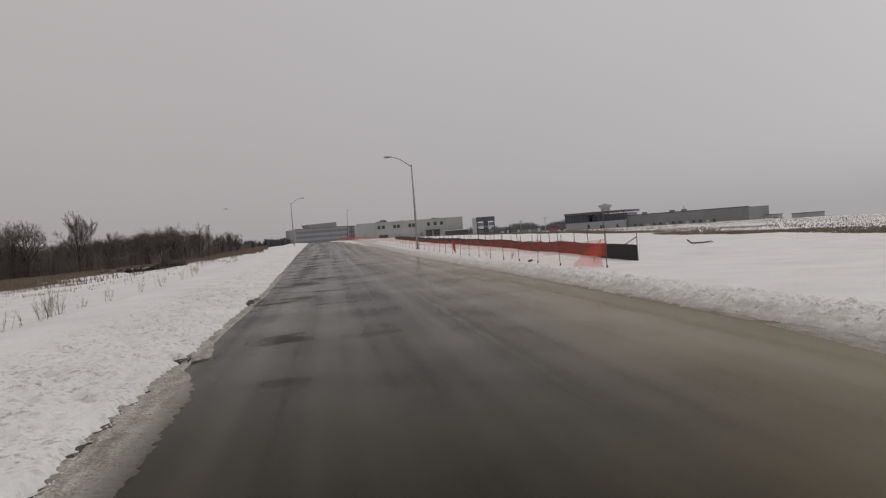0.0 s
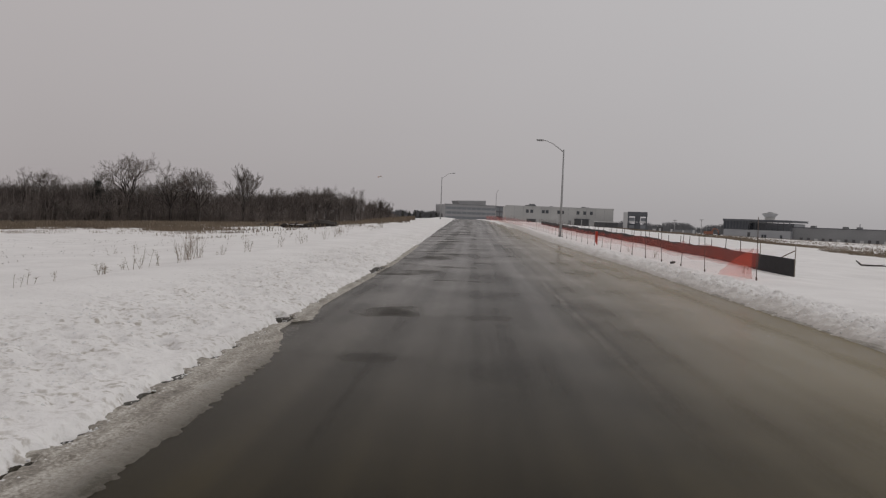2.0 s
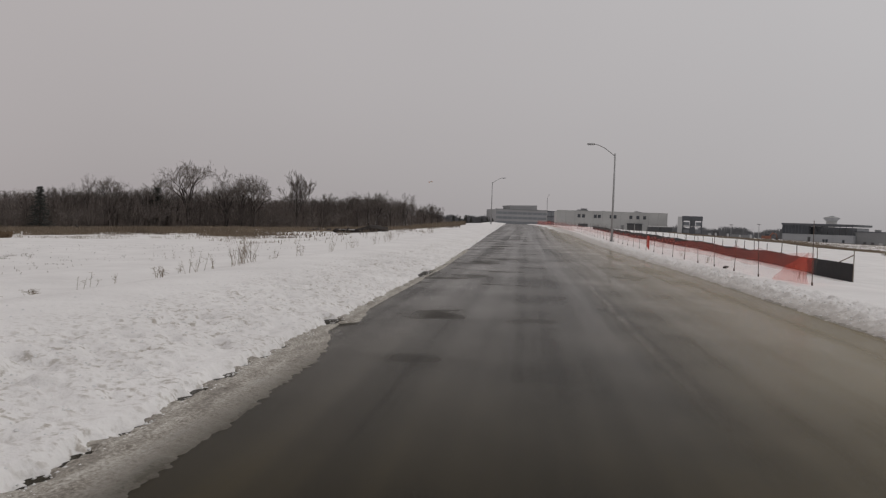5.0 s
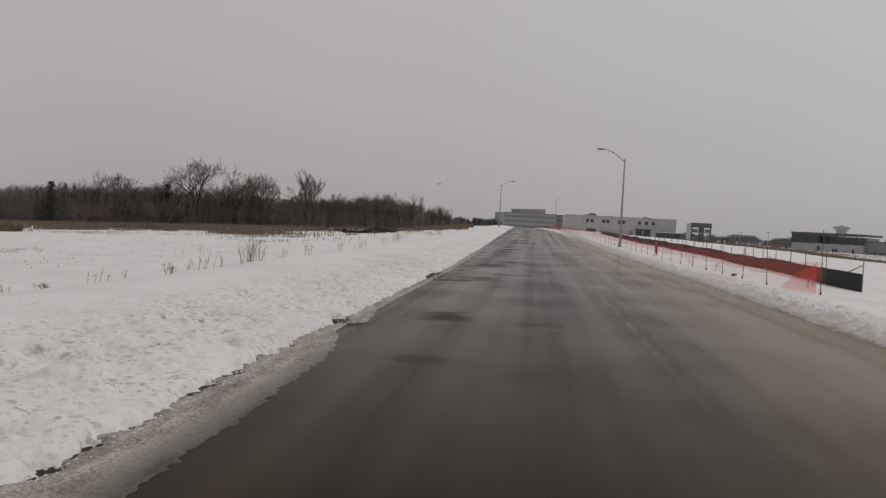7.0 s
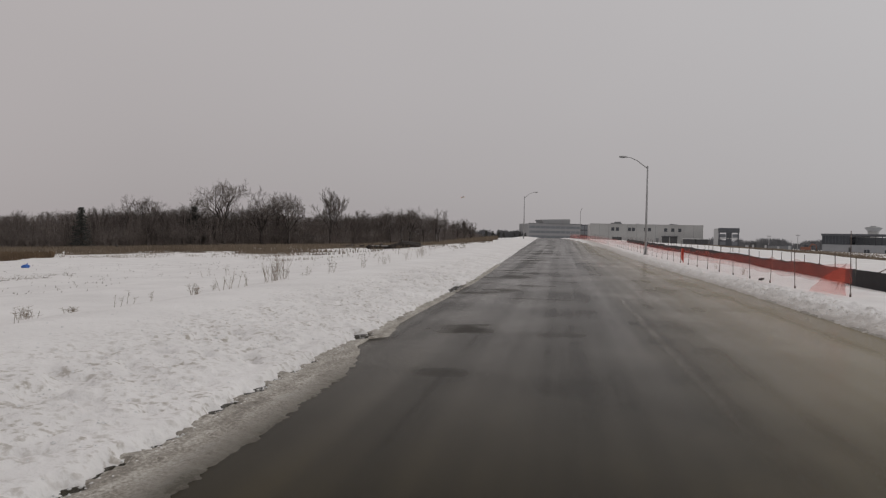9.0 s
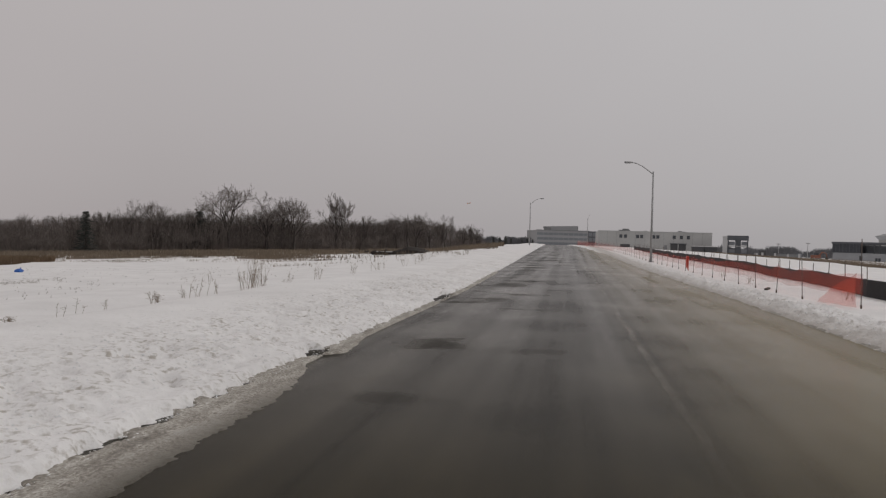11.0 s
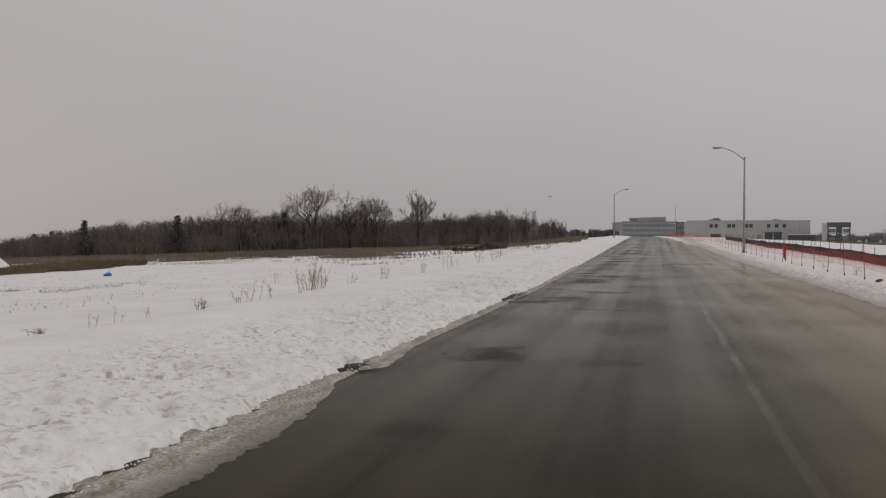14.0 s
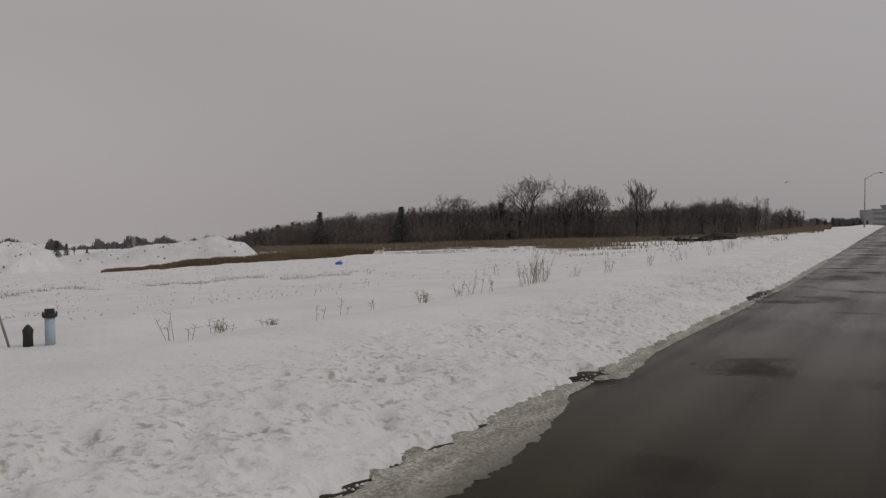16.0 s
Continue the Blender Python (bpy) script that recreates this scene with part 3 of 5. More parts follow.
for k, y in enumerate(ry):
    a, b = float(edge_left(y)) - .45, float(edge_right(y)) + .3
    for s in range(9):
        x = a + (b - a) * s / 8
        rv.append((x, y, float(rise(y)) + .03 * (1 - ((s - 4) / 4) ** 2)))
    if k:
        for s in range(8):
            i = k * 9 + s
            rf.append((i - 9, i - 8, i + 1, i))
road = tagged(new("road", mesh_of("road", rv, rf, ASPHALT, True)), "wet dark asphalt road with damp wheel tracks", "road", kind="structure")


def slush_strip():
    """Frozen slush left by the plough along the gutter, crumbling out to a ragged rim."""
    ys = np.arange(-12, 44, .034)
    us = np.linspace(-.34, 1.0, 48)
    wide = np.interp(ys, [1.5, 5.0, 7.5, 9.6, 10.5, 11.1, 11.9, 12.3, 13.0, 14.2, 20, 44], [.65, .66, .63, .56, .38, .14, .12, .36, .30, .16, .15, .15])
    wide = wide * (1 + .22 * (vnoise(ys * 1.3, ys * 0, 71) - .5) + .08 * (vnoise(ys * 5, ys * 0, 72) - .5))
    line = edge_left(ys)
    Y, U = np.meshgrid(ys, us, indexing="ij")
    X = line[:, None] + U
    S = np.clip(U / wide[:, None], 0, 2)
    T = np.minimum(.13 * (1 - S), .034)
    A, B = .8 * X + .6 * Y, .8 * Y - .6 * X
    T = T + .016 * (vnoise(X * 7, Y * 1.6, 21) - .5) + .008 * (vnoise(X * 9, Y * 4, 22) - .5) + .016 * (vnoise(A * 13, B * 13, 24) - .5) + .012 * (vnoise(A * 24, B * 24, 25) - .5)
    gap, deep = np.zeros_like(ys), np.zeros_like(ys)
    for a, b, d in GAPS:
        deep = np.maximum(deep, d * smooth(a - .2, a, ys) * (1 - smooth(b, b + .2, ys)))
        gap = np.maximum(gap, (.6 + 2.5 * d) * smooth(a - .08, a + .08, ys) * (1 - smooth(b - .08, b + .08, ys)))
    reach = (.024 + .42 * deep) * (.2 + .8 * vnoise(ys * 5, ys * 0, 28) + .9 * vnoise(ys * 17, ys * 0, 30))
    centre = -.03 - .3 * deep + .07 * (vnoise(ys * 5, ys * 0, 29) - .5)
    T = T - .2 * gap[:, None] * np.where(U < centre[:, None], 1, np.exp(-((U - centre[:, None]) / reach[:, None]) ** 2))
    mid = (edge_left(ys) + edge_right(ys)) / 2
    half = (edge_right(ys) - edge_left(ys)) / 2 + .37
    crown = .03 * (1 - ((X - mid[:, None]) / half[:, None]) ** 2)
    Z = rise(Y) + crown + np.clip(T, -.02, .07)
    n = len(us)
    k = np.arange(len(ys) * n).reshape(len(ys), n)
    f = np.stack([k[:-1, :-1], k[:-1, 1:], k[1:, 1:], k[1:, :-1]], -1).reshape(-1, 4)
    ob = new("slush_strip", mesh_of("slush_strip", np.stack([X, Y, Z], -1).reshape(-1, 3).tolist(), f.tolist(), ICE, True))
    tagged(ob, "dirty grey frozen slush along the gutter", "slush", kind="structure")


slush_strip()


def slush_plate():
    """Thin half-melted ice at the foot of the ploughed bank."""
    ys, us = np.arange(2, 24, .06), np.linspace(-.95, .12, 26)
    Y, U = np.meshgrid(ys, us, indexing="ij")
    X = edge_right(Y) + U
    A, B = .8 * X + .6 * Y, .8 * Y - .6 * X
    wide = np.interp(ys, [2, 7, 9.5, 12, 24], [.6, .45, .2, .05, .04])
    T = np.minimum(.08 * (1 + U / wide[:, None]), .02) + .05 * (vnoise(A * 1.1, B * 1.1, 41) - .62) + .02 * (vnoise(A * 5, B * 5, 42) - .5) + .014 * (vnoise(A * 16, B * 16, 43) - .5)
    Z = rise(Y) + .03 * (1 - ((X - 1.38) / 4.97) ** 2) + np.clip(T, -.02, .03)
    n = len(us)
    k = np.arange(len(ys) * n).reshape(len(ys), n)
    f = np.stack([k[:-1, :-1], k[:-1, 1:], k[1:, 1:], k[1:, :-1]], -1).reshape(-1, 4)
    ob = new("slush_plate", mesh_of("slush_plate", np.stack([X, Y, Z], -1).reshape(-1, 3).tolist(), f.tolist(), THINICE, True))
    tagged(ob, "thin half-melted slush at the ploughed bank's foot", "slush", kind="structure")


slush_plate()


# ---- street lamps ----
def street_lamp(x, y, turn, label):
    z = ground_at(x, y) - .05
    top = thing("street_lamp", x, y, z, label, "street lamp", "street lamps", turn)
    part("pole", tube([(0, 0, 0), (0, 0, 4), (0, 0, 8.25)], [.115, .095, .07], 12), STEEL, top)
    part("base_plate", box(-.2, .2, -.2, .2, 0, .09, bevel=.01), STEEL, top)
    part("hand_hole_cover", box(-.05, .05, -.125, -.09, .6, .85, bevel=.004), STEEL, top)
    arm = [(0, 0, 8.0), (-.45, 0, 8.35), (-1.0, 0, 8.75), (-1.55, 0, 9.0), (-2.0, 0, 9.08)]
    part("arm", tube(arm, [.045, .042, .04, .036, .034], 8), STEEL, top)
    bm = box(-2.6, -1.9, -.13, .13, 9.0, 9.14, bevel=.04)
    for v in bm.verts:
        if v.co.x < -2.4:
            v.co.y *= .7
            v.co.z += .02
    head = part("luminaire", bm, STEEL, top, "flat grey luminaire")
    part("lens", box(-2.5, -2.1, -.09, .09, 8.975, 9.0), DARKGLASS, head)
    return top


street_lamp(7.85, 72.9, 0, "tall galvanised street lamp behind the snowy verge")
street_lamp(-7.1, 150, 180, "distant grey street lamp on the snow bank")
street_lamp(5.6, 229, 100, "far thin street lamp beyond the crest")


# ---- fences ----
def line_points(points, step):
    """Evenly spaced places along a plan line."""
    out = []
    for (x0, y0), (x1, y1) in zip(points, points[1:]):
        n = max(1, round(math.hypot(x1 - x0, y1 - y0) / step))
        out += [(x0 + (x1 - x0) * k / n, y0 + (y1 - y0) * k / n) for k in range(n)]
    return out + [points[-1]]


def orange_fence():
    plan = line_points([(8.8, 24.7), (8.15, 28), (8.1, 60), (7.6, 105), (6.0, 150), (2.4, 198)], 3.1)
    top = thing("snow_fence", 0, 0, 0, "orange plastic netting fence hung on thin dark posts", "fence")
    rng = random.Random(4)
    for k, (x, y) in enumerate(plan):
        z = ground_at(x, y)
        tall = 2.0 if k == 0 else rng.uniform(1.25, 1.5)
        lean = rng.uniform(-.09, .09), rng.uniform(-.05, .05)
        bm = tube([(x, y, z - .1), (x + lean[0], y + lean[1], z + tall)], [.013, .012], 6)
        box(x - .025, x + .025, y - .01, y + .012, z - .08, z + .1, bm)
        part("post", bm, POST, top)
    for k, ((x0, y0), (x1, y1)) in enumerate(zip(plan, plan[1:])):
        v, f = [], []
        n, rows = 8, 5
        sag = rng.uniform(.02, .12)
        for s in range(n + 1):
            u = s / n
            x, y = x0 + (x1 - x0) * u, y0 + (y1 - y0) * u
            z = ground_at(x, y)
            h = 1.0 - sag * 4 * u * (1 - u) + .03 * math.sin(7 * u + k)
            for r in range(rows + 1):
                w = r / rows
                v.append((x + .03 + .06 * math.sin(5 * w + 4 * u + k) * u * (1 - u) * 4, y, z + .03 + (h - .03) * w))
        for s in range(n):
            for r in range(rows):
                i = s * (rows + 1) + r
                f.append((i, i + rows + 1, i + rows + 2, i + 1))
        me_net = mesh_of("netting", v, f, NETFOLD if y0 > 150 else NET, True)
        me_net.materials.append(NETTHIN)  # thinner cover in the lower rows
        for q, poly in enumerate(me_net.polygons):
            poly.material_index = 1 if q % rows < 2 and y0 < 120 else 0
        mesh_part("netting", me_net, top)
    # loose end of the net, slumped in folds towards the last post
    v, f = [], []
    for s in range(9):
        u = s / 8
        x, y = 8.75 - .45 * u, 24.75 + 2.0 * u
        z = ground_at(x, y)
        for r in range(6):
            w = r / 5
            v.append((x - .06 - .05 * math.sin(9 * u + 3 * w), y, z + .03 + (1.0 * (1 - .9 * u ** 1.1)) * w))
    for s in range(8):
        for r in range(5):
            i = s * 6 + r
            f.append((i, i + 6, i + 7, i + 1))
    mesh_part("net_fold", mesh_of("net_fold", v, f, NETFOLD, True), top, "slumped doubled netting")
    bm = bmesh.new()
    for k in range(3):
        box(8.02 + .05 * k, 8.05 + .05 * k, 52.5, 52.8 - .08 * k, .25 - .1 * k + ground_at(8, 52), 1.0 + ground_at(8, 52), bm, .01)
    part("loose_flap", bm, REDPAINT, top, "loose hanging orange flap")


def silt_fence():
    plan = line_points([(11.45, 28.3), (11.35, 31.4), (12.2, 38.5), (13.3, 51), (13.5, 64), (13.1, 80), (12.6, 104), (13.4, 160)], 3.0)
    top = thing("silt_fence", 0, 0, 0, "black fabric silt fence on wooden stakes in snow", "fence")
    rng = random.Random(9)
    for k, (x, y) in enumerate(plan):
        z = ground_at(x, y)
        tall = 1.15 if k == 0 else rng.uniform(1.0, 1.25)
        lx = rng.uniform(-.05, .05)
        bm = tube([(x, y, z - .1), (x + lx, y, z + tall)], [.02, .018], 4)
        part("stake", bm, WOODPOST if k < 2 else POST, top)
    part("brace", tube([(11.45, 28.35, ground_at(11.45, 28.3) + .95), (11.4, 29.6, ground_at(11.4, 29.6) + .6)], [.022, .022], 5), WOODPOST, top, "leaning wooden brace")
    for k, ((x0, y0), (x1, y1)) in enumerate(zip(plan, plan[1:])):
        v, f = [], []
        n, rows = 6, 3
        for side in (0, 1):
            for s in range(n + 1):
                u = s / n
                x, y = x0 + (x1 - x0) * u, y0 + (y1 - y0) * u
                z = ground_at(x, y)
                h = .66 + .03 * math.sin(3.1 * u + 2 * k) - .08 * u * (1 - u)
                for r in range(rows + 1):
                    w = r / rows
                    v.append((x - .02 - .012 * side + .05 * math.sin(6.28 * w) * u * (1 - u), y, z - .02 + h * w))
        m = (n + 1) * (rows + 1)
        for side in (0, 1):
            for s in range(n):
                for r in range(rows):
                    i = side * m + s * (rows + 1) + r
                    f.append((i, i + rows + 1, i + rows + 2, i + 1) if side else (i, i + 1, i + rows + 2, i + rows + 1))
        mesh_part("fabric_panel", mesh_of("fabric_panel", v, f, SILT, True), top)


orange_fence()
silt_fence()


# ---- buildings ----
def facade(name, a, b, z, label, category="building"):
    """An Empty at the left foot of a front: local x along it, y back into the building, z up. Gives it and the front's length."""
    turn = math.degrees(math.atan2(b[1] - a[1], b[0] - a[0]))
    return thing(name, a[0], a[1], z, label, category, turn=turn), math.hypot(b[0] - a[0], b[1] - a[1])


def window_unit(parent, x, z, w, h, glass, frame_mat, y=0.0, name="window"):
    bm = bmesh.new()
    t = .09
    for q in ((x, x + w, z, z + t), (x, x + w, z + h - t, z + h), (x, x + t, z + t, z + h - t), (x + w - t, x + w, z + t, z + h - t)):
        box(q[0], q[1], y - .09, y + .05, q[2], q[3], bm)
    wnd = part(name, bm, frame_mat, parent)
    part("pane", box(x + t, x + w - t, y - .04, y + .0, z + t, z + h - t), glass, wnd)


def white_warehouse():
    z = -.6
    top, w = facade("warehouse", polar(2.12, 345), polar(10.0, 350), z, "pale precast concrete warehouse with small dark windows")
    H = 8.0
    part("wall", box(0, w, 0, 34, 0, H), CONCRETE, top)
    part("parapet", box(-.1, w + .1, -.12, .3, H, H + .35), CONCRETE, top)
    for k in range(1, 12):
        part("panel_joint", box(w * k / 12 - .04, w * k / 12 + .04, -.03, .02, 0, H - .02), GREYPANEL, top)
    for u in (.204, .245, .352, .388, .495, .53, .673, .735, .796):
        window_unit(top, w * u - .65, H * .66, 1.3, 1.5, DARKGLASS, DARKDOOR)
    for u in (.673, .745):
        bm = box(w * u - 1.5, w * u + 1.5, -.12, .1, .3, 3.1)
        d = part("dock_door", bm, DARKDOOR, top)
        part("dock_frame", box(w * u - 1.75, w * u + 1.75, -.5, -.13, 3.1, 3.4), DARKCLAD, d)
    part("vehicle_door", box(w * .20, w * .285, -.14, .1, 0, 2.6), DARKDOOR, top)
    part("side_door", box(w * .6 - .6, w * .6 + .6, -.1, .05, .3, 2.5), GREYPANEL, top)
    for u, s in ((.19, 1.2), (.225, 2.0), (.255, 1.3), (.42, .9), (.72, 1.2), (.76, .9)):
        part("roof_unit", box(w * u, w * u + s * 1.3, 4, 6.5, H, H + .7 * s, bevel=.05), GREYPANEL, top)
    for u in (.86, .965):
        p = top.matrix_basis @ Vector((w * u, -6, 0))
        c = thing("shipping_container", p.x, p.y, z, "dark container with snow on its roof", "container", "site containers", math.degrees(top.matrix_basis.to_euler().z))
        part("body", box(-2.4, 2.4, -1.2, 1.2, .1, 2.3, bevel=.03), DARKDOOR, c)
        part("roof_snow", box(-2.45, 2.45, -1.25, 1.25, 2.3, 2.55, bevel=.08), SNOW_PLAIN, c, "layer of snow")
        for k in range(7):
            part("rib", box(-2.3 + k * .7, -2.15 + k * .7, -1.25, -1.2, .2, 2.2), DARKCLAD, c)


def office_block():
    z = -1.0
    top, w = facade("office_building", polar(-2.37, 470), polar(1.45, 480), z, "long grey office block with bands of windows")
    H = 10.2
    part("wall", box(0, w, 0, 22, 0, H), OFFICE, top)
    for k in range(3):
        z0 = 1.6 + k * 2.9
        bm = box(.4, w - .4, -.12, .03, z0, z0 + 1.45)
        band = part("window_band", bm, HAZEGLASS, top)
        for q in range(int(w / 3.2)):
            part("mullion", box(.9 + q * 3.2, 1.05 + q * 3.2, -.2, -.12, z0, z0 + 1.45), OFFICE, band)
    # penthouse whose eaves sweep up to one end
    bm = box(w * .31, w * .82, 3, 18, H, H + 3.2)
    for v in bm.verts:
        if v.co.z > H + 1 and v.co.x < w * .5:
            v.co.z -= .6
            v.co.x -= 1.2
    part("penthouse", bm, OFFICE, top)
    part("roof_edge", box(-.3, w + .3, -.5, .4, H, H + .35), GREYPANEL, top)
    t2, w2 = facade("stair_tower", polar(1.38, 400), polar(2.1, 398), -.6, "blue-grey glazed tower beside the warehouse")
    part("wall", box(0, w2, 0, 8, 0, 8.6), DARKCLAD, t2)
    for k in range(3):
        for q in range(2):
            window_unit(t2, .4 + q * 2.3, .8 + k * 2.6, 1.9, 2.0, HAZEGLASS, GREYPANEL)


def framed_block():
    z = -.7
    top, w = facade("unfinished_block", polar(10.74, 330), polar(12.4, 330), z, "small unfinished block, black cladding over open storeys")
    H = 7.2
    part("side_wall", box(-.2, w * .16, 0, 8, 0, H - .3), WHITEWALL, top)
    part("upper_cladding", box(w * .16, w, -.1, 8, H * .74, H), DARKCLAD, top)
    part("floor_slab", box(w * .16, w, 0, 8, H * .38, H * .44), CONCRETE, top)
    for u in (.2, .5, .62, .96):
        part("column", box(w * u - .25, w * u + .25, 0, .5, 0, H * .74), DARKCLAD, top)
    part("core_wall", box(w * .5, w * .7, .3, 7, 0, H * .74), DARKCLAD, top)
    for u in (.22, .72):
        for k in range(2):
            part("window_frame", box(w * u, w * u + w * .24, .6, .75, .3 + k * H * .42, .3 + k * H * .42 + H * .2), HAZEGLASS, top)
    part("back_wall", box(w * .16, w * .5, 7.6, 8, 0, H * .3), DARKCLAD, top)


def glass_pavilion():
    z = -2.3
    top, w = facade("glazed_building", polar(17.6, 318), polar(21.9, 310), z, "dark glazed building over a white base with open canopy")
    H = 6.9
    part("base_wall", box(0, w, 0, 20, 0, H * .46), HAZEPALE, top)
    part("glazed_hall", box(0, w * .38, -.2, 20, H * .46, H * .98), DARKGLASS, top)
    part("recessed_glazing", box(w * .38, w * .98, 5, 19, H * .46, H * .86), HAZEGLASS, top)
    part("roof_slab", box(-.3, w + .3, -.6, 20, H * .92, H * 1.03), DARKCLAD, top)
    for k in range(8):
        x = w * (.4 + .58 * k / 7)
        part("column", tube([(x, -.2, H * .46), (x, -.2, H * .92)], [.14, .14], 6), DARKCLAD, top)
    for k in range(9):
        x = w * .38 * k / 8
        part("mullion", box(x - .06, x + .06, -.32, -.2, H * .46, H * .92), DARKCLAD, top)
    part("door", box(w * .37, w * .41, -.08, .05, 0, 2.2), DARKDOOR, top)
    for u in (.58, .62, .85):
        part("base_window", box(w * u, w * u + .8, -.06, .05, .3, 1.5), DARKGLASS, top)


def long_warehouse():
    z = -3.4
    top, w = facade("long_warehouse", polar(22.0, 312), polar(30.3, 300), z, "long low grey warehouse with a row of openings")
    H = 5.6
    part("wall", box(0, w, 0, 40, 0, H), GREYPANEL, top)
    part("roof_edge", box(-.15, w + .15, -.15, .4, H, H + .3), DARKCLAD, top)
    for k in range(13):
        x = w * (.06 + .055 * k)
        if k % 3 == 2:
            part("pale_panel", box(x, x + 1.2, -.08, .04, .3, 1.9), WHITEWALL, top)
        else:
            part("opening", box(x, x + 1.0, -.1, .04, .2, 2.1), DARKDOOR, top)
    for u in (.1, .34, .44):
        part("roof_unit", box(w * u, w * u + 1.6, 5, 7, H + .002, H + 1.0, bevel=.05), GREYPANEL, top)
    part("roof_pipe", tube([(w * .44, 9, H), (w * .44, 9, H + 2.3)], [.15, .1], 6), DARKCLAD, top)
    for a, b, d, h, mat, lab in ((31.2, 32.4, 330, 3.2, WHITEWALL, "small white site building"), (33.0, 35.0, 340, 3.6, HAZEPALE, "far grey shed beyond the field")):
        t, ww = facade("far_shed", polar(a, d), polar(b, d), ground_at(*polar((a + b) / 2, d)) - .1, lab)
        part("wall", box(0, ww, 0, 12, 0, h), mat, t)
        part("roof_edge", box(-.2, ww + .2, -.2, .3, h, h + .25), DARKCLAD, t)
        for u in (.2, .55):
            part("opening", box(ww * u, ww * u + 1.4, -.08, .04, .1, 2.1), DARKDOOR, t)


def water_tower():
    x, y = polar(20.55, 420)
    top = thing("water_tower", x, y, -3, "hazy pale water tower with a flared bowl tank", "water tower")
    part("shaft", tube([(0, 0, 0), (0, 0, 4), (0, 0, 10.3)], [2.6, 2.4, 2.4], 20), CONCRETE, top)
    part("bowl", tube([(0, 0, 10.1), (0, 0, 10.5), (0, 0, 11.7), (0, 0, 11.9)], [2.4, 2.7, 3.9, 3.8], 24), HAZEPALE, top)
    part("dome", tube([(0, 0, 11.9), (0, 0, 12.3), (0, 0, 12.5)], [3.7, 2.4, .5], 24), CONCRETE, top)
    part("railing", tube([(0, 0, 12.4), (0, 0, 12.8)], [1.2, 1.2], 12), HAZEPALE, top)


white_warehouse()
office_block()
framed_block()
glass_pavilion()
long_warehouse()
water_tower()


# ---- building site things on the far field ----
def excavator(x, y):
    z = ground_at(x, y)
    top = thing("excavator", x, y, z, "orange excavator parked on the muddy site", "excavator", turn=20)
    top.scale = (.75, .75, .75)
    for s in (-1, 1):
        part("track", box(-1.8, 1.8, s * .9 - .3, s * .9 + .3, 0, .8, bevel=.2), BLACKIRON, top)
    part("body", box(-1.6, 1.5, -1.2, 1.2, .85, 2.1, bevel=.12), ORANGE, top)
    part("cab", box(.1, 1.4, .1, 1.15, 2.1, 3.0, bevel=.1), DARKGLASS, top)
    part("boom", tube([(1.2, -.3, 1.7), (2.8, -.3, 3.4), (4.6, -.3, 2.9)], [.3, .28, .22], 6), ORANGE, top)
    part("stick", tube([(4.6, -.3, 2.9), (5.2, -.3, 1.0)], [.2, .16], 6), ORANGE, top)
    part("bucket", box(4.7, 5.5, -.8, .2, .3, 1.0, bevel=.1), BLACKIRON, top)


excavator(*polar(16.6, 270))
for b, d, w, h, mat, lab in ((13.3, 300, 2.2, 2.4, DARKDOOR, "small dark site cabin"), (14.9, 290, 6.5, 1.7, GREYPANEL, "low grey site trailer"), (15.6, 285, 1.6, 2.0, HAZEGLASS, "blue-grey portable site cabin"), (12.9, 310, 1.2, 1.6, CONCRETE, "pale concrete block stack"), (14.1, 296, 1.1, 2.3, DARKCLAD, "dark upright site cabinet")):
    x, y = polar(b, d)
    c = thing("site_cabin", x, y, ground_at(x, y) - .05, lab, "site cabin", "site cabins", -b)
    part("body", box(-w / 2, w / 2, -1, 1, .12, h, bevel=.04), mat, c)
    part("roof", box(-w / 2 - .1, w / 2 + .1, -1.1, 1.1, h + .003, h + .14, bevel=.03), DARKCLAD, c)
    part("door", box(-.35, .35, -1.04, -1.0, .15, min(h - .1, 1.9)), WHITEWALL, c)
for b, d, h in ((14.3, 300, 5.0), (16.1, 300, 5.6)):
    x, y = polar(b, d)
    p = thing("flood_light", x, y, ground_at(x, y), "thin grey site floodlight mast", "floodlight", "site masts")
    part("mast", tube([(0, 0, 0), (0, 0, h)], [.14, .09], 6), STEEL, p)
    part("lamp_head", box(-.7, .7, -.2, .2, h, h + .25, bevel=.05), STEEL, p)


# ---- vegetation ----
def prism(segs, a, b, ra, rb):
    """Notes down a thin tapered stick from a to b."""
    segs.append((*a, *b, ra, rb))


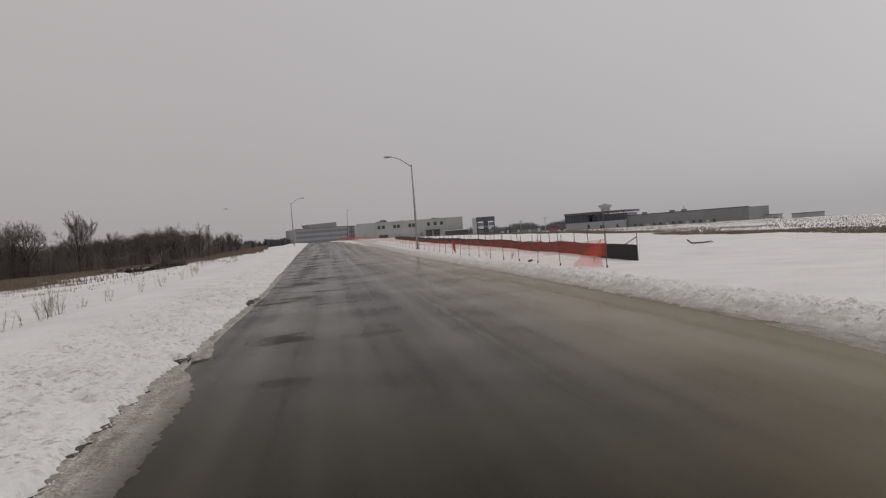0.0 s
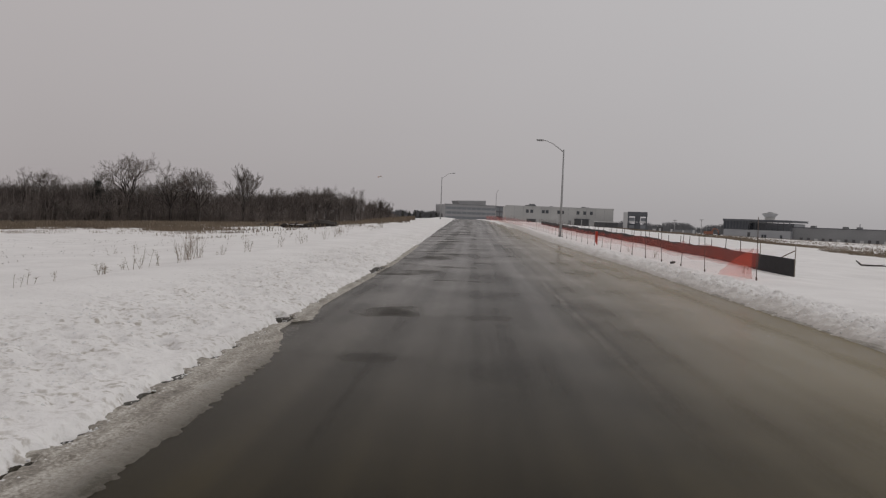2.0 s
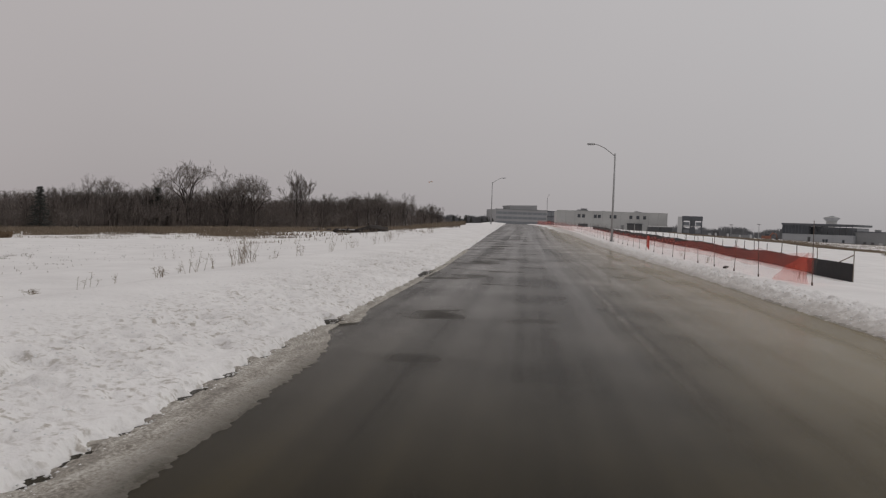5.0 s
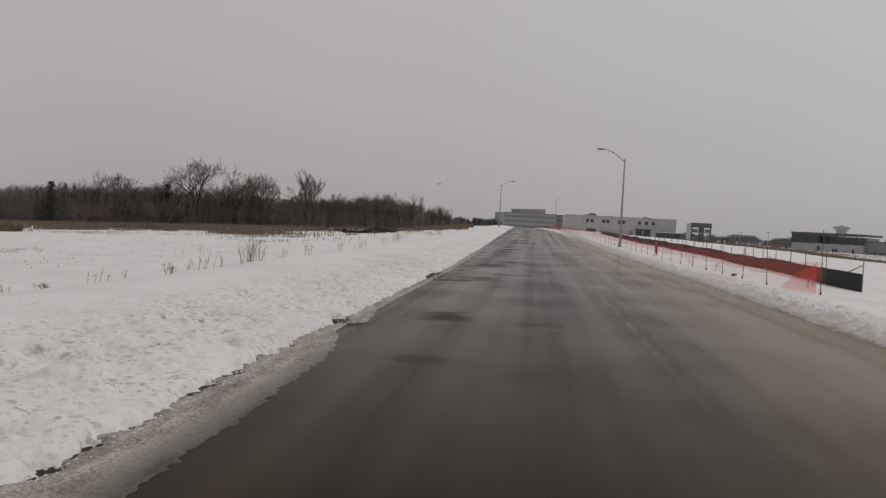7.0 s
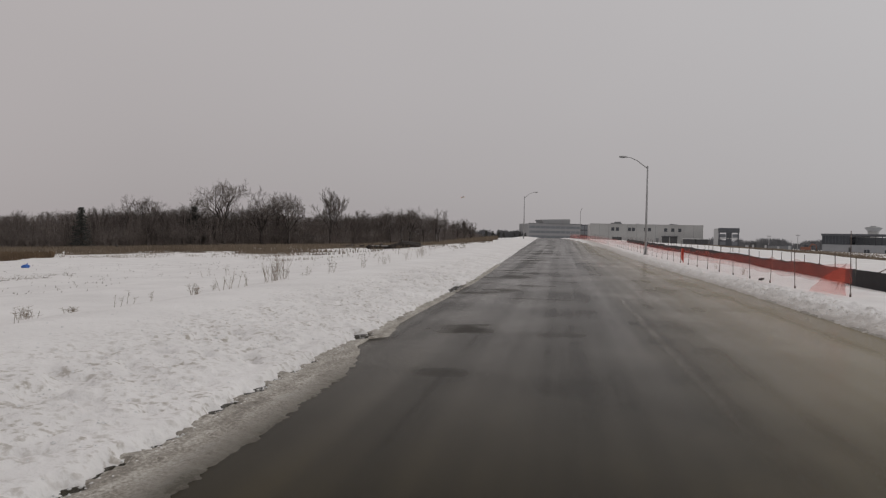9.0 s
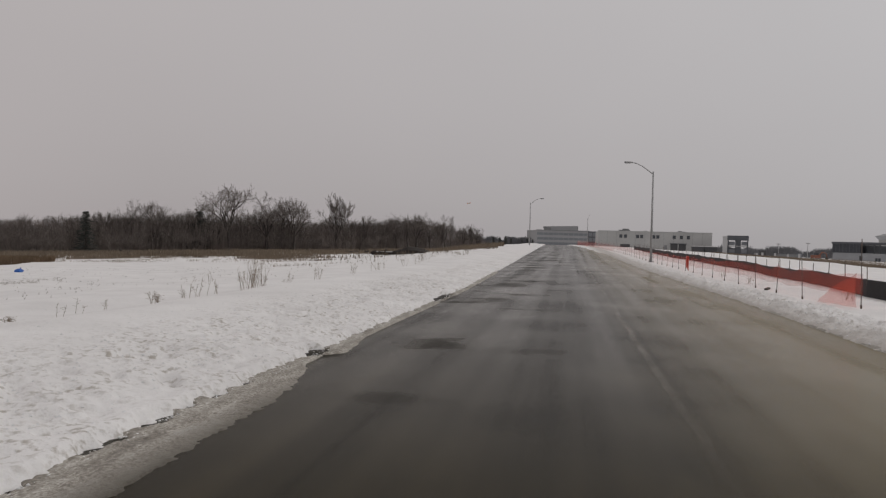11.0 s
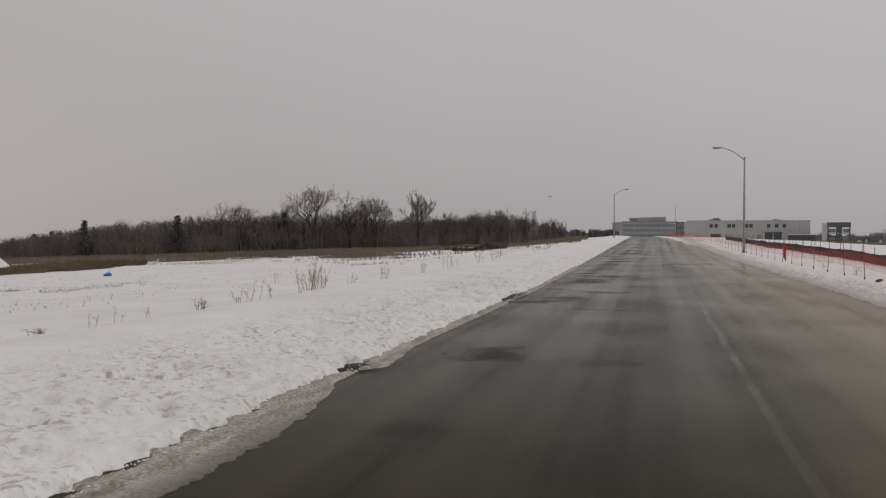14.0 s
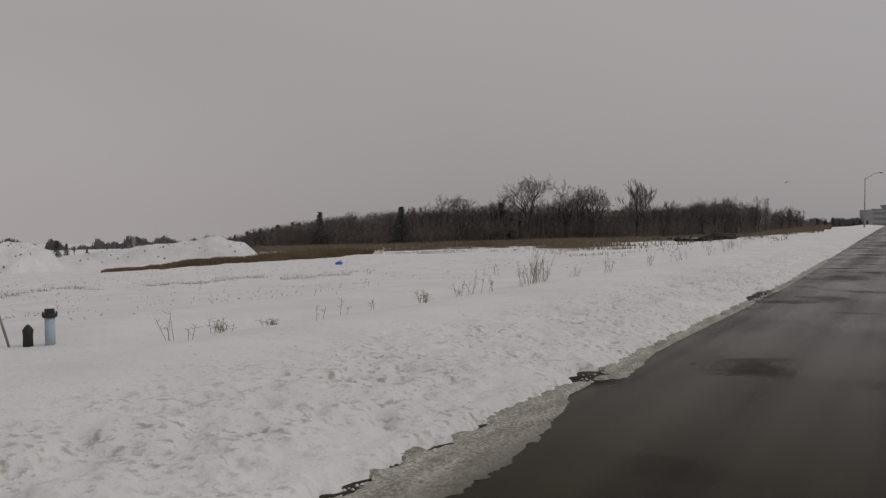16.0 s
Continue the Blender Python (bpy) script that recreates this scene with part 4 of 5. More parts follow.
def stick_mesh(name, segs, mat, sides=3):
    """All the sticks as one mesh."""
    q = np.array(segs, float)
    a, b = q[:, :3], q[:, 3:6]
    d = b - a
    d /= np.maximum(np.linalg.norm(d, axis=1, keepdims=True), 1e-9)
    ref = np.where(np.abs(d[:, 2:3]) < .95, np.array([[0, 0, 1.0]]), np.array([[1.0, 0, 0]]))
    s = np.cross(d, ref)
    s /= np.maximum(np.linalg.norm(s, axis=1, keepdims=True), 1e-9)
    u = np.cross(s, d)
    ring = []
    for c, r in ((a, q[:, 6:7]), (b, q[:, 7:8])):
        for k in range(sides):
            t = 2 * math.pi * k / sides
            ring.append(c + r * (math.cos(t) * s + math.sin(t) * u))
    v = np.stack(ring, 1).reshape(-1, 3)
    base = np.arange(len(q))[:, None] * (2 * sides)
    f = np.concatenate([base + np.array([[k, (k + 1) % sides, sides + (k + 1) % sides, sides + k]]) for k in range(sides)], 0)
    me = bpy.data.meshes.new(name)
    me.vertices.add(len(v))
    me.vertices.foreach_set("co", v.ravel())
    me.loops.add(f.size)
    me.loops.foreach_set("vertex_index", f.ravel())
    me.polygons.add(len(f))
    me.polygons.foreach_set("loop_start", np.arange(0, f.size, 4))
    me.materials.append(mat)
    me.update(calc_edges=True)
    return me


def unit(v):
    n = math.sqrt(v[0] * v[0] + v[1] * v[1] + v[2] * v[2]) or 1.0
    return (v[0] / n, v[1] / n, v[2] / n)


def bare_tree(rng, H, style):
    """Trunk and bare crown as sticks. Styles: oak (forked, spreading), fan (upright oval), slim (straight stem), shrub (many stems)."""
    trunk, boughs, crown = [], [], []
    wild = {"oak": .75, "fan": .65, "slim": .6, "shrub": .8}[style]
    least = {"oak": .027, "fan": .018}.get(style, .021)

    def aside(d, opening, ang, lift):
        a = (math.cos(ang), math.sin(ang), .2)
        side = unit((d[1] * a[2] - d[2] * a[1], d[2] * a[0] - d[0] * a[2], d[0] * a[1] - d[1] * a[0]))
        c, w = math.cos(opening), math.sin(opening)
        return unit((d[0] * c + side[0] * w, d[1] * c + side[1] * w, d[2] * c + side[2] * w + lift))

    def grow(p, d, length, r, level, store):
        segs = 4 if level < 2 else 3 if level < 4 else 2
        ang = rng.uniform(0, 6.28)
        for s in range(segs):
            d = unit((d[0] + rng.gauss(0, .13) * wild, d[1] + rng.gauss(0, .13) * wild, d[2] + rng.gauss(.05, .08) * wild))
            k = length / segs
            q = (p[0] + d[0] * k, p[1] + d[1] * k, p[2] + d[2] * k)
            r2 = max(r * .87, least * .75)
            prism(boughs if level < 3 and style in ("oak", "fan") else store, p, q, r, r2)
            p, r = q, r2
            if level < 5 and s >= (1 if level < 3 else 0):
                for _ in range(1 + (rng.random() < (.35 if level < 3 else .6)) + (style == "fan" and level == 4)):
                    ang += 2.4 + rng.uniform(-.5, .5)
                    opening = rng.uniform(.45, .95) if style == "oak" else rng.uniform(.28, .62) if style == "fan" else rng.uniform(.5, .9)
                    grow(p, aside(d, opening, ang, .1 if style == "oak" else .18), length * (rng.uniform(.48, .68) if style == "oak" else rng.uniform(.42, .66)), max(r * (.74 if style == "oak" else .66), least), level + 1, crown)

    if style == "shrub":
        for _ in range(9):
            a = rng.uniform(0, 6.28)
            grow((math.cos(a) * .4, math.sin(a) * .4, -.2), unit((math.cos(a) * .5, math.sin(a) * .5, 1.0)), H * .5, .05, 2, crown)
    elif style == "slim":
        p, r, ang = (0, 0, -.4), H * .013, 0
        for s in range(12):
            q = (p[0] + rng.gauss(0, .1), p[1] + rng.gauss(0, .1), p[2] + H * .085)
            prism(trunk, p, q, r, r * .9)
            p, r = q, r * .9
            if s > 3:
                for _ in range(2):
                    ang += 2.4
                    grow(p, aside((0, 0, 1.0), rng.uniform(.4, .8), ang, .2), H * .24 * (1.25 - s / 14), max(r * .5, least), 3, crown)
    else:
        foot = .34 if style == "oak" else .26
        p, r, d = (0, 0, -.4), H * .027, (0, 0, 1.0)
        for s in range(4):
            d = unit((d[0] + rng.gauss(0, .05), d[1] + rng.gauss(0, .05), 1.0))
            q = (p[0] + d[0] * H * foot / 4, p[1] + d[1] * H * foot / 4, p[2] + H * foot / 4)
            prism(trunk, p, q, r, r * .93)
            p, r = q, r * .93
        count = 6 if style == "oak" else 10
        for k in range(count):
            ang = 2.4 * k + rng.uniform(-.3, .3)
            opening = (.12, .62, .38, .75, .28, .55)[k % 6] * (1 if style == "oak" else .7) + rng.uniform(-.06, .06)
            reach = H * (.46 - .16 * opening) if style == "oak" else H * (.56 - .34 * opening)
            grow(p, aside(d, opening, ang, .1), reach, r * (.6 if style == "oak" else .3), 1, crown)
    return trunk, boughs, crown


def tree_thing(name, seed, H, style, label, category="tree"):
    trunk, limbs, crown = bare_tree(random.Random(seed), H, style)
    k = H / sorted(c[5] for c in crown)[int(len(crown) * .985)]
    sp = {"oak": 1.15, "fan": .95}.get(style, 1.0)
    t = thing(name, 0, 0, 0, label, category, "trees of the wood")
    for nm, segs, mat in (("trunk", trunk, BARK), ("bough", limbs, BARK), ("crown", crown, HAZETWIG)):
        if segs:
            mesh_part(nm, stick_mesh(nm, [(q[0] * k * sp, q[1] * k * sp, q[2] * k, q[3] * k * sp, q[4] * k * sp, q[5] * k, q[6], q[7]) for q in segs], mat, 3 if nm == "crown" else 5), t)
    return t


def pine_thing(seed, H):
    rng = random.Random(seed)
    t = thing("pine_tree", 0, 0, 0, "dark green conifer standing among bare trees", "tree", "conifers")
    part("trunk", tube([(0, 0, -.3), (0, 0, H * .5), (0, 0, H * .97)], [H * .018, H * .012, .02], 6), BARK, t)
    segs = []
    for k in range(int(H * 16)):
        z = H * (.10 + .9 * (k / (H * 16)))
        reach = H * .33 * (1.05 - z / H) ** .75 * rng.uniform(.45, 1.15) + .15
        a = rng.uniform(0, 6.28)
        tip = (math.cos(a) * reach, math.sin(a) * reach, z - reach * .2)
        prism(segs, (0, 0, z), tip, .03, .012)
        for s in range(10):
            u = rng.uniform(.25, 1)
            c = (tip[0] * u, tip[1] * u, z + (tip[2] - z) * u)
            prism(segs, c, (c[0] + rng.gauss(0, .3), c[1] + rng.gauss(0, .3), c[2] + rng.uniform(-.2, .18)), .09, .02)
    mesh_part("crown", stick_mesh("crown", segs, NEEDLE), t)
    return t


def planted(ob, x, y, scale=1.0, turn=0.0, sink=0.1):
    m = pose(x, y, ground_at(x, y) - sink, 0, 0, turn) @ Matrix.Diagonal((scale, scale, scale, 1))
    return m


OAKS = [tree_thing("bare_tree", s, 12.0, "oak", "tall leafless tree with spreading dark branches") for s in (11, 12, 13, 14)]
FANS = [tree_thing("slender_tree", s, 10.0, k, "slender leafless tree with fine upright twigs") for s, k in ((21, "fan"), (22, "slim"), (23, "slim"), (24, "fan"))]
SHRUBS = [tree_thing("bare_shrub", s, 5.0, "shrub", "leafless many-stemmed shrub at the wood's edge", "shrub") for s in (31, 32, 33)]
PINES = [pine_thing(s, 9.0) for s in (41, 42)]


def elevation_height(bearing, dist, elev):
    """Height of a tree whose top stands at an elevation angle seen from the road."""
    x, y = polar(bearing, dist)
    return x, y, 1.75 + dist * math.tan(radians(elev)) - ground_at(x, y)


used = set()


def put_tree(kind, k, bearing, dist, elev, turn):
    src = kind[k % len(kind)]
    x, y, h = elevation_height(bearing, dist, elev)
    base = {"bare_tree": 12.0, "slender_tree": 10.0, "bare_shrub": 5.0, "pine_tree": 9.0}[src.name.split(".")[0]]
    m = planted(src, x, y, max(h, 1.5) / base, turn)
    if src.name not in used:
        used.add(src.name)
        src.matrix_basis = m
    else:
        src_scale = src.scale.copy()
        src.scale = (1, 1, 1)
        copy_thing(src, m)
        src.scale = src_scale


# the wood's outline: bearing, elevation of the tree tops
SKYLINE_B = [-52, -48, -46.5, -43.4, -40.2, -37.0, -34.0, -31.0, -28.0, -24.0, -18.8, -14.6, -12.8, -11.3, -9.6, -8.6, -7.2, -6.2]
SKYLINE_E = [-1.5, -1.15, -.9, -.15, .42, .82, .95, 1.15, 1.25, 1.35, 1.25, 1.2, 1.35, 1.55, 1.3, 1.1, .75, .2]


def wood_dist(b):
    return float(np.interp(b, [-52, -45, -37, -25, -17, -11, -6], [215, 200, 185, 205, 225, 245, 265]))


rng = random.Random(77)
# single trees that stand out
put_tree(OAKS, 0, -24.65, 203, 3.38, 40)
put_tree(FANS, 0, -17.15, 222, 2.95, 0)
put_tree(OAKS, 1, -22.05, 208, 2.78, 120)
put_tree(OAKS, 2, -20.1, 210, 2.7, 200)
put_tree(OAKS, 3, -26.9, 214, 2.2, 10)
put_tree(OAKS, 1, -31.35, 200, 1.95, 300)
put_tree(OAKS, 0, -29.85, 203, 2.05, 210)
put_tree(OAKS, 2, -21.0, 214, 2.5, 75)
put_tree(FANS, 1, -12.0, 240, 1.8, 0)
put_tree(OAKS, 3, -11.2, 240, 1.8, 90)
put_tree(OAKS, 1, -12.6, 238, 1.65, 30)
put_tree(FANS, 1, -9.2, 246, 1.85, 140)
put_tree(FANS, 2, -8.6, 248, 1.75, 200)
put_tree(FANS, 0, -7.1, 255, 1.1, 80)
put_tree(FANS, 3, -6.7, 257, .9, 10)
put_tree(FANS, 2, -14.4, 232, 1.45, 260)
put_tree(FANS, 3, -15.3, 228, 1.55, 310)
put_tree(PINES, 0, -33.98, 182, 1.33, 0)
put_tree(PINES, 1, -26.7, 202, 1.6, 20)
put_tree(PINES, 0, -39.9, 185, .95, 50)
for k, b in enumerate((-44.2, -45.1, -46.0, -46.9, -43.0, -42.0)):
    put_tree(PINES, k, b, 203 + 3 * k, float(np.interp(b, SKYLINE_B, SKYLINE_E)) + .1, 33 * k)
# the body of the wood
for k in range(170):
    b = -51 + 44.5 * (k + rng.random()) / 170
    e = float(np.interp(b, SKYLINE_B, SKYLINE_E)) * rng.uniform(.85, 1.1) + rng.uniform(-.15, .12)
    put_tree(FANS if rng.random() < .6 else OAKS, rng.randrange(4), b, wood_dist(b) + rng.uniform(-4, 28), e, rng.uniform(0, 360))
for k in range(60):
    b = -49 + 43 * (k + rng.random()) / 60
    put_tree(SHRUBS, rng.randrange(3), b, wood_dist(b) + rng.uniform(-12, 4), min(rng.uniform(-.3, .6), float(np.interp(b, SKYLINE_B, SKYLINE_E)) - .1) * (1 if b < -9 else .4), rng.uniform(0, 360))


def undergrowth():
    """The close stand of saplings and brush inside the wood."""
    r = random.Random(5)
    segs = []
    for k in range(21000):
        b = r.uniform(-53, -6.0)
        if b > -13 and r.random() < .55:
            continue
        d = wood_dist(b) + r.uniform(-6, 45)
        x, y = polar(b, d)
        z = ground_at(x, y)
        e = float(np.interp(b, SKYLINE_B, SKYLINE_E)) - .15
        h = max(.8, (1.75 + d * math.tan(radians(e)) - z) * r.uniform(.25, 1.0))
        lx, ly = r.gauss(0, .1) * h, r.gauss(0, .1) * h
        prism(segs, (x, y, z - .1), (x + lx, y + ly, z + h), r.uniform(.04, .09), .02)
        for s in range(3):
            u = r.uniform(.35, .95)
            c = (x + lx * u, y + ly * u, z + h * u)
            prism(segs, c, (c[0] + r.gauss(0, .6), c[1] + r.gauss(0, .6), c[2] + r.uniform(.3, 1.2)), .03, .01)
    ob = new("undergrowth", stick_mesh("undergrowth", segs, HAZESCRUB))
    tagged(ob, "dense grey-brown leafless undergrowth filling the wood", "undergrowth", kind="stuff")


undergrowth()


def blades(name, label, mat, places, hmin, hmax, width, seed, lean=.2, category="grass"):
    """Dry stalks, each a thin three-sided stick."""
    r = random.Random(seed)
    segs = []
    for x, y in places:
        z = ground_at(x, y)
        h = r.uniform(hmin, hmax)
        prism(segs, (x, y, z - .05), (x + r.gauss(0, lean) * h, y + r.gauss(0, lean) * h, z + h), width, width * .3)
    ob = new(name, stick_mesh(name, segs, mat))
    return tagged(ob, label, category, kind="stuff")


def fringe(b):
    """Distance at which the field's dry grass begins."""
    return float(np.interp(b, [-52, -38, -34, -28, -22, -17, -11, -6], [128, 128, 122, 132, 114, 98, 106, 122]))


def grass_places(n, seed, blo, bhi, lo, hi, clump):
    """Places between the fringe and the wood: lo and hi are shares of that way."""
    r = random.Random(seed)
    out = []
    while len(out) < n:
        b = r.uniform(blo, bhi)
        f = fringe(b)
        d = f + (wood_dist(b) + 3 - f) * r.uniform(lo, hi)
        x, y = polar(b, d)
        if d < 152 and r.random() < float(smooth(-22, -16.5, b)) * float(smooth(-7, -10, b)) * .93:
            continue
        if float(vnoise(x * .12, y * .12, seed)) * .6 + .4 * float(vnoise(x * .5, y * .5, seed + 1)) > clump:
            out.append((x, y))
    return out


blades("dry_grass", "strip of brown dry grass along the wood", FADED, grass_places(30000, 3, -52, -4.6, .14, 1, .3), .25, .85, .07, 3)
blades("dry_grass", "broken fringe of dry grass in the snow", FADED, grass_places(6000, 4, -38, -5, -.05, .18, .5), .12, .5, .045, 4)
blades("dry_grass", "thin dead stalks poking through the field's snow", STRAW, grass_places(2600, 8, -50, -7, -.35, .1, .54), .1, .3, .025, 8)


def reed_patch():
    r = random.Random(12)
    pts = []
    for _ in range(16000):
        b = r.uniform(-53, -35.6)
        lo = float(np.interp(b, [-54, -46, -38, -35.6], [66, 78, 98, 114])) + 5 * (float(vnoise(b * 1.3, 1, 3)) - .5)
        hi = float(np.interp(b, [-54, -50, -46, -40, -35.6], [72, 79, 104, 126, 119]))
        pts.append((b, polar(b, r.uniform(lo, hi))))
    for k, (lo, hi, h0, h1) in enumerate(((-53, -50.5, .08, .22), (-50.5, -48.5, .12, .32), (-48.5, -46.5, .2, .45), (-46.5, -44, .25, .6), (-44, -35, .25, .7))):
        blades("reed_bed", "brown dry reed bed at the field's edge", REED, [p for b, p in pts if lo < b <= hi], h0, h1, .05, 12 + k, .15, "reeds")


reed_patch()


def brush_band():
    r = random.Random(15)
    pts = []
    while len(pts) < 24000:
        y = r.uniform(25, 250)
        x = 35 + 6 * (float(vnoise(y * .05, 2, 4)) - .5) + abs(r.gauss(0, 1)) * 6
        if float(vnoise(x * .2, y * .08, 6)) < .3:
            continue
        pts.append((x, y))
    blades("brush", "band of brown weeds across the snowy building plot", FADED, pts, .06, .26, .045, 15, .9, "weeds")
    pts = [(r.uniform(48, 125), r.uniform(60, 300)) for _ in range(9000)]
    blades("brush", "sparse brown weeds on the far plot", FADED, pts, .08, .25, .045, 16, .9, "weeds")


brush_band()


def stubble():
    """Rows of low tufts and clods across the open field."""
    r = random.Random(19)
    pts = []
    while len(pts) < 420:
        b, d = r.uniform(-66, -24), r.uniform(22, 74)
        x, y = polar(b, d)
        row = float(vnoise(d * .22 + .6 * math.sin(b * .2), b * .08, 14))
        if row * .5 + .5 * float(vnoise(x * .5, y * .5, 15)) > .56:
            pts.append((x, y))
    for _ in range(2600):
        b = r.uniform(-64, -33)
        d = 47 + .25 * (b + 50) + 3.5 * (float(vnoise(b * .35, 2, 16)) - .5) + abs(r.gauss(0, 2.2))
        if float(vnoise(b * 1.1, d * .4, 17)) > .38:
            pts.append(polar(b, d))
    blades("stubble", "low brown stubble showing through thin snow", FADED, pts, .03, .10, .013, 19, .7, "stubble")


stubble()


def weed_clump(x, y, n, h, seed, label="clump of dry brown weed stalks standing in snow"):
    r = random.Random(seed)
    z = ground_at(x, y)
    segs = []
    for k in range(n):
        a = (r.gauss(0, .03 + .15 * h), r.gauss(0, .03 + .15 * h), -.04)
        hh = h * r.uniform(.4, 1.05)
        q = (a[0] + r.gauss(0, .24) * hh, a[1] + r.gauss(0, .24) * hh, hh)
        prism(segs, a, q, .005, .0025)
        for s in range(6):
            u = r.uniform(.4, 1)
            c = tuple(a[i] + (q[i] - a[i]) * u for i in range(3))
            prism(segs, c, (c[0] + r.gauss(0, .05), c[1] + r.gauss(0, .05), c[2] + r.uniform(.04, .14) * h), .003, .002)
    ob = new("dry_weed", stick_mesh("dry_weed", segs, STRAW))
    ob.location = (x, y, z)
    tagged(ob, label, "weed", "dry weeds", "stuff")


for k, (x, y, n, h) in enumerate(((-8.75, 23.0, 22, .85), (-8.5, 22.8, 10, .65), (-9.0, 23.3, 8, .5), (-8.6, 21.9, 6, .6), (-8.35, 18.2, 4, .4), (-8.5, 18.9, 4, .55), (-8.2, 19.5, 4, .5), (-8.3, 16.6, 14, .26), (-8.7, 25.4, 6, .4), (-8.6, 28.5, 7, .5), (-8.5, 32.6, 6, .5), (-9.3, 12.2, 14, .24), (-9.35, 11.3, 4, .42), (-8.4, 13.4, 2, .3), (-8.9, 12.9, 16, .16), (-8.7, 14.6, 2, .3), (-8.8, 15.5, 2, .28), (-8.5, 10.9, 2, .3), (-9.3, 19.7, 4, .3), (-8.6, 37, 5, .6), (-9.3, 41, 5, .6), (-9.2, 46, 6, .7), (-9.5, 52, 8, .8), (-10.5, 58, 9, .9), (-11.5, 64, 9, .8), (-12.2, 72, 9, .9), (-13, 29, 3, .5), (-16, 33, 3, .5), (-11.4, 9.6, 3, .5), (9.6, 28.0, 14, .6), (8.7, 38.0, 8, .4), (8.9, 45.0, 8, .4))):
    weed_clump(x, y, n, h, 100 + k)


def clods():
    """Lumps of broken snow and soil lying on the verge and in the field."""
    r = random.Random(31)
    for name, label, mat, spots in (
        ("snow_clods", "loose lumps of ploughed snow on the verge", SNOW_PLAIN, [(float(edge_right(y)) + abs(r.gauss(.5, .5)) + .0, y, .008 + .03 * r.random() ** 2) for y in [r.uniform(6, 60) for _ in range(4000)]]),
        ("snow_clods", "small frozen crumbs on the churned verge", SNOW_PLAIN, [(float(edge_left(y)) - abs(r.gauss(1.4, .9)) - .15, y, r.uniform(.01, .028)) for y in [r.uniform(3, 30) for _ in range(1400)]]),
        ("soil_clods", "dark soil crumbs scattered over field snow", SOIL, [(r.uniform(-60, -14), r.uniform(12, 70), r.uniform(.015, .055)) for _ in range(1000)]),
    ):
        v, f = [], []
        for x, y, s in spots:
            z = ground_at(x, y)
            i = len(v)
            for k in range(6):
                d = [(1, 0, 0), (-1, 0, 0), (0, 1, 0), (0, -1, 0), (0, 0, .8), (0, 0, -.6)][k]
                q = s * r.uniform(.7, 1.3)
                v.append((x + d[0] * q, y + d[1] * q, z + d[2] * q * .8))
            f += [(i + a, i + b, i + c) for a, b, c in ((0, 2, 4), (2, 1, 4), (1, 3, 4), (3, 0, 4), (2, 0, 5), (1, 2, 5), (3, 1, 5), (0, 3, 5))]
        tagged(new(name, mesh_of(name, v, f, mat)), label, "clods", kind="stuff")


clods()


def slush_crumbs():
    """Crumbs of snow fallen from the lip into the gutter."""
    r = random.Random(63)
    v, f = [], []
    for _ in range(420):
        y = 3.6 + 21 * r.random() ** 1.4
        x, z, s = float(edge_left(y)) + .03 + r.gauss(0, .05), .03 + float(rise(y)), r.uniform(.006, .02)
        i = len(v)
        for d in ((1, .2, 0), (-1, -.1, 0), (.1, 1, 0), (-.2, -1, 0), (.1, 0, .7), (0, 0, -.4)):
            q = s * r.uniform(.6, 1.35)
            v.append((x + d[0] * q, y + d[1] * q, z + d[2] * q))
        f += [(i + a, i + b, i + c) for a, b, c in ((0, 2, 4), (2, 1, 4), (1, 3, 4), (3, 0, 4), (2, 0, 5), (1, 2, 5), (3, 1, 5), (0, 3, 5))]
    tagged(new("snow_crumbs", mesh_of("snow_crumbs", v, f, SNOW_PLAIN, True)), "white snow crumbs fallen along the gutter", "snow", kind="stuff")


slush_crumbs()


# ---- earth piles under snow, beyond the reeds ----
def mound(cx, cy, turn, length, width, top_h, lean, seed, label):
    n, m = 70, 36
    v, f = [], []
    base = ground_at(cx, cy)
    for i in range(n + 1):
        for j in range(m + 1):
            u, w = i / n * 2 - 1, j / m * 2 - 1
            ridge = np.interp(u, [-1, -.75, lean - .15, lean, .8, 1], [0, .28, .85, 1, .72, 0])
            cross = smooth(1, .25, abs(w))
            z = top_h * ridge * cross
            z += (float(vnoise(u * 9, w * 6, seed)) - .5) * .5 * min(1, z) + (float(vnoise(u * 28, w * 18, seed + 1)) - .5) * .22 * min(1, z)
            v.append((u * length / 2, w * width / 2, z - .25))
    for i in range(n):
        for j in range(m):
            a = i * (m + 1) + j
            f.append((a, a + m + 1, a + m + 2, a + 1))
    t = thing("snow_mound", cx, cy, base, label, "mound", "earth piles", turn)
    mesh_part("earth_body", mesh_of("earth_body", v, f, SNOW_PLAIN, True), t)
    r = random.Random(seed)
    segs = []
    for k in range(70):
        u, w = r.uniform(-.8, .85), r.uniform(-.8, .2)
        ii, jj = int((u + 1) / 2 * n), int((w + 1) / 2 * m)
        p = v[ii * (m + 1) + jj]
        prism(segs, (p[0], p[1], p[2] - .1), (p[0] + r.gauss(0, .12), p[1] + r.gauss(0, .1), p[2] + r.uniform(.02, .1)), r.uniform(.06, .16), .05)
    mesh_part("bare_clods", stick_mesh("bare_clods", segs, GRIT, 5), t, "dark soil clods showing through")["kind"] = "stuff"


x, y = polar(-50.6, 100)
mound(x, y, 40, 26, 15, 3.2, .55, 51, "long earth pile covered in snow with dark clods")
x, y = polar(-60.3, 84)
mound(x, y, 30, 13, 12, 2.9, .45, 61, "rough earth pile under snow")
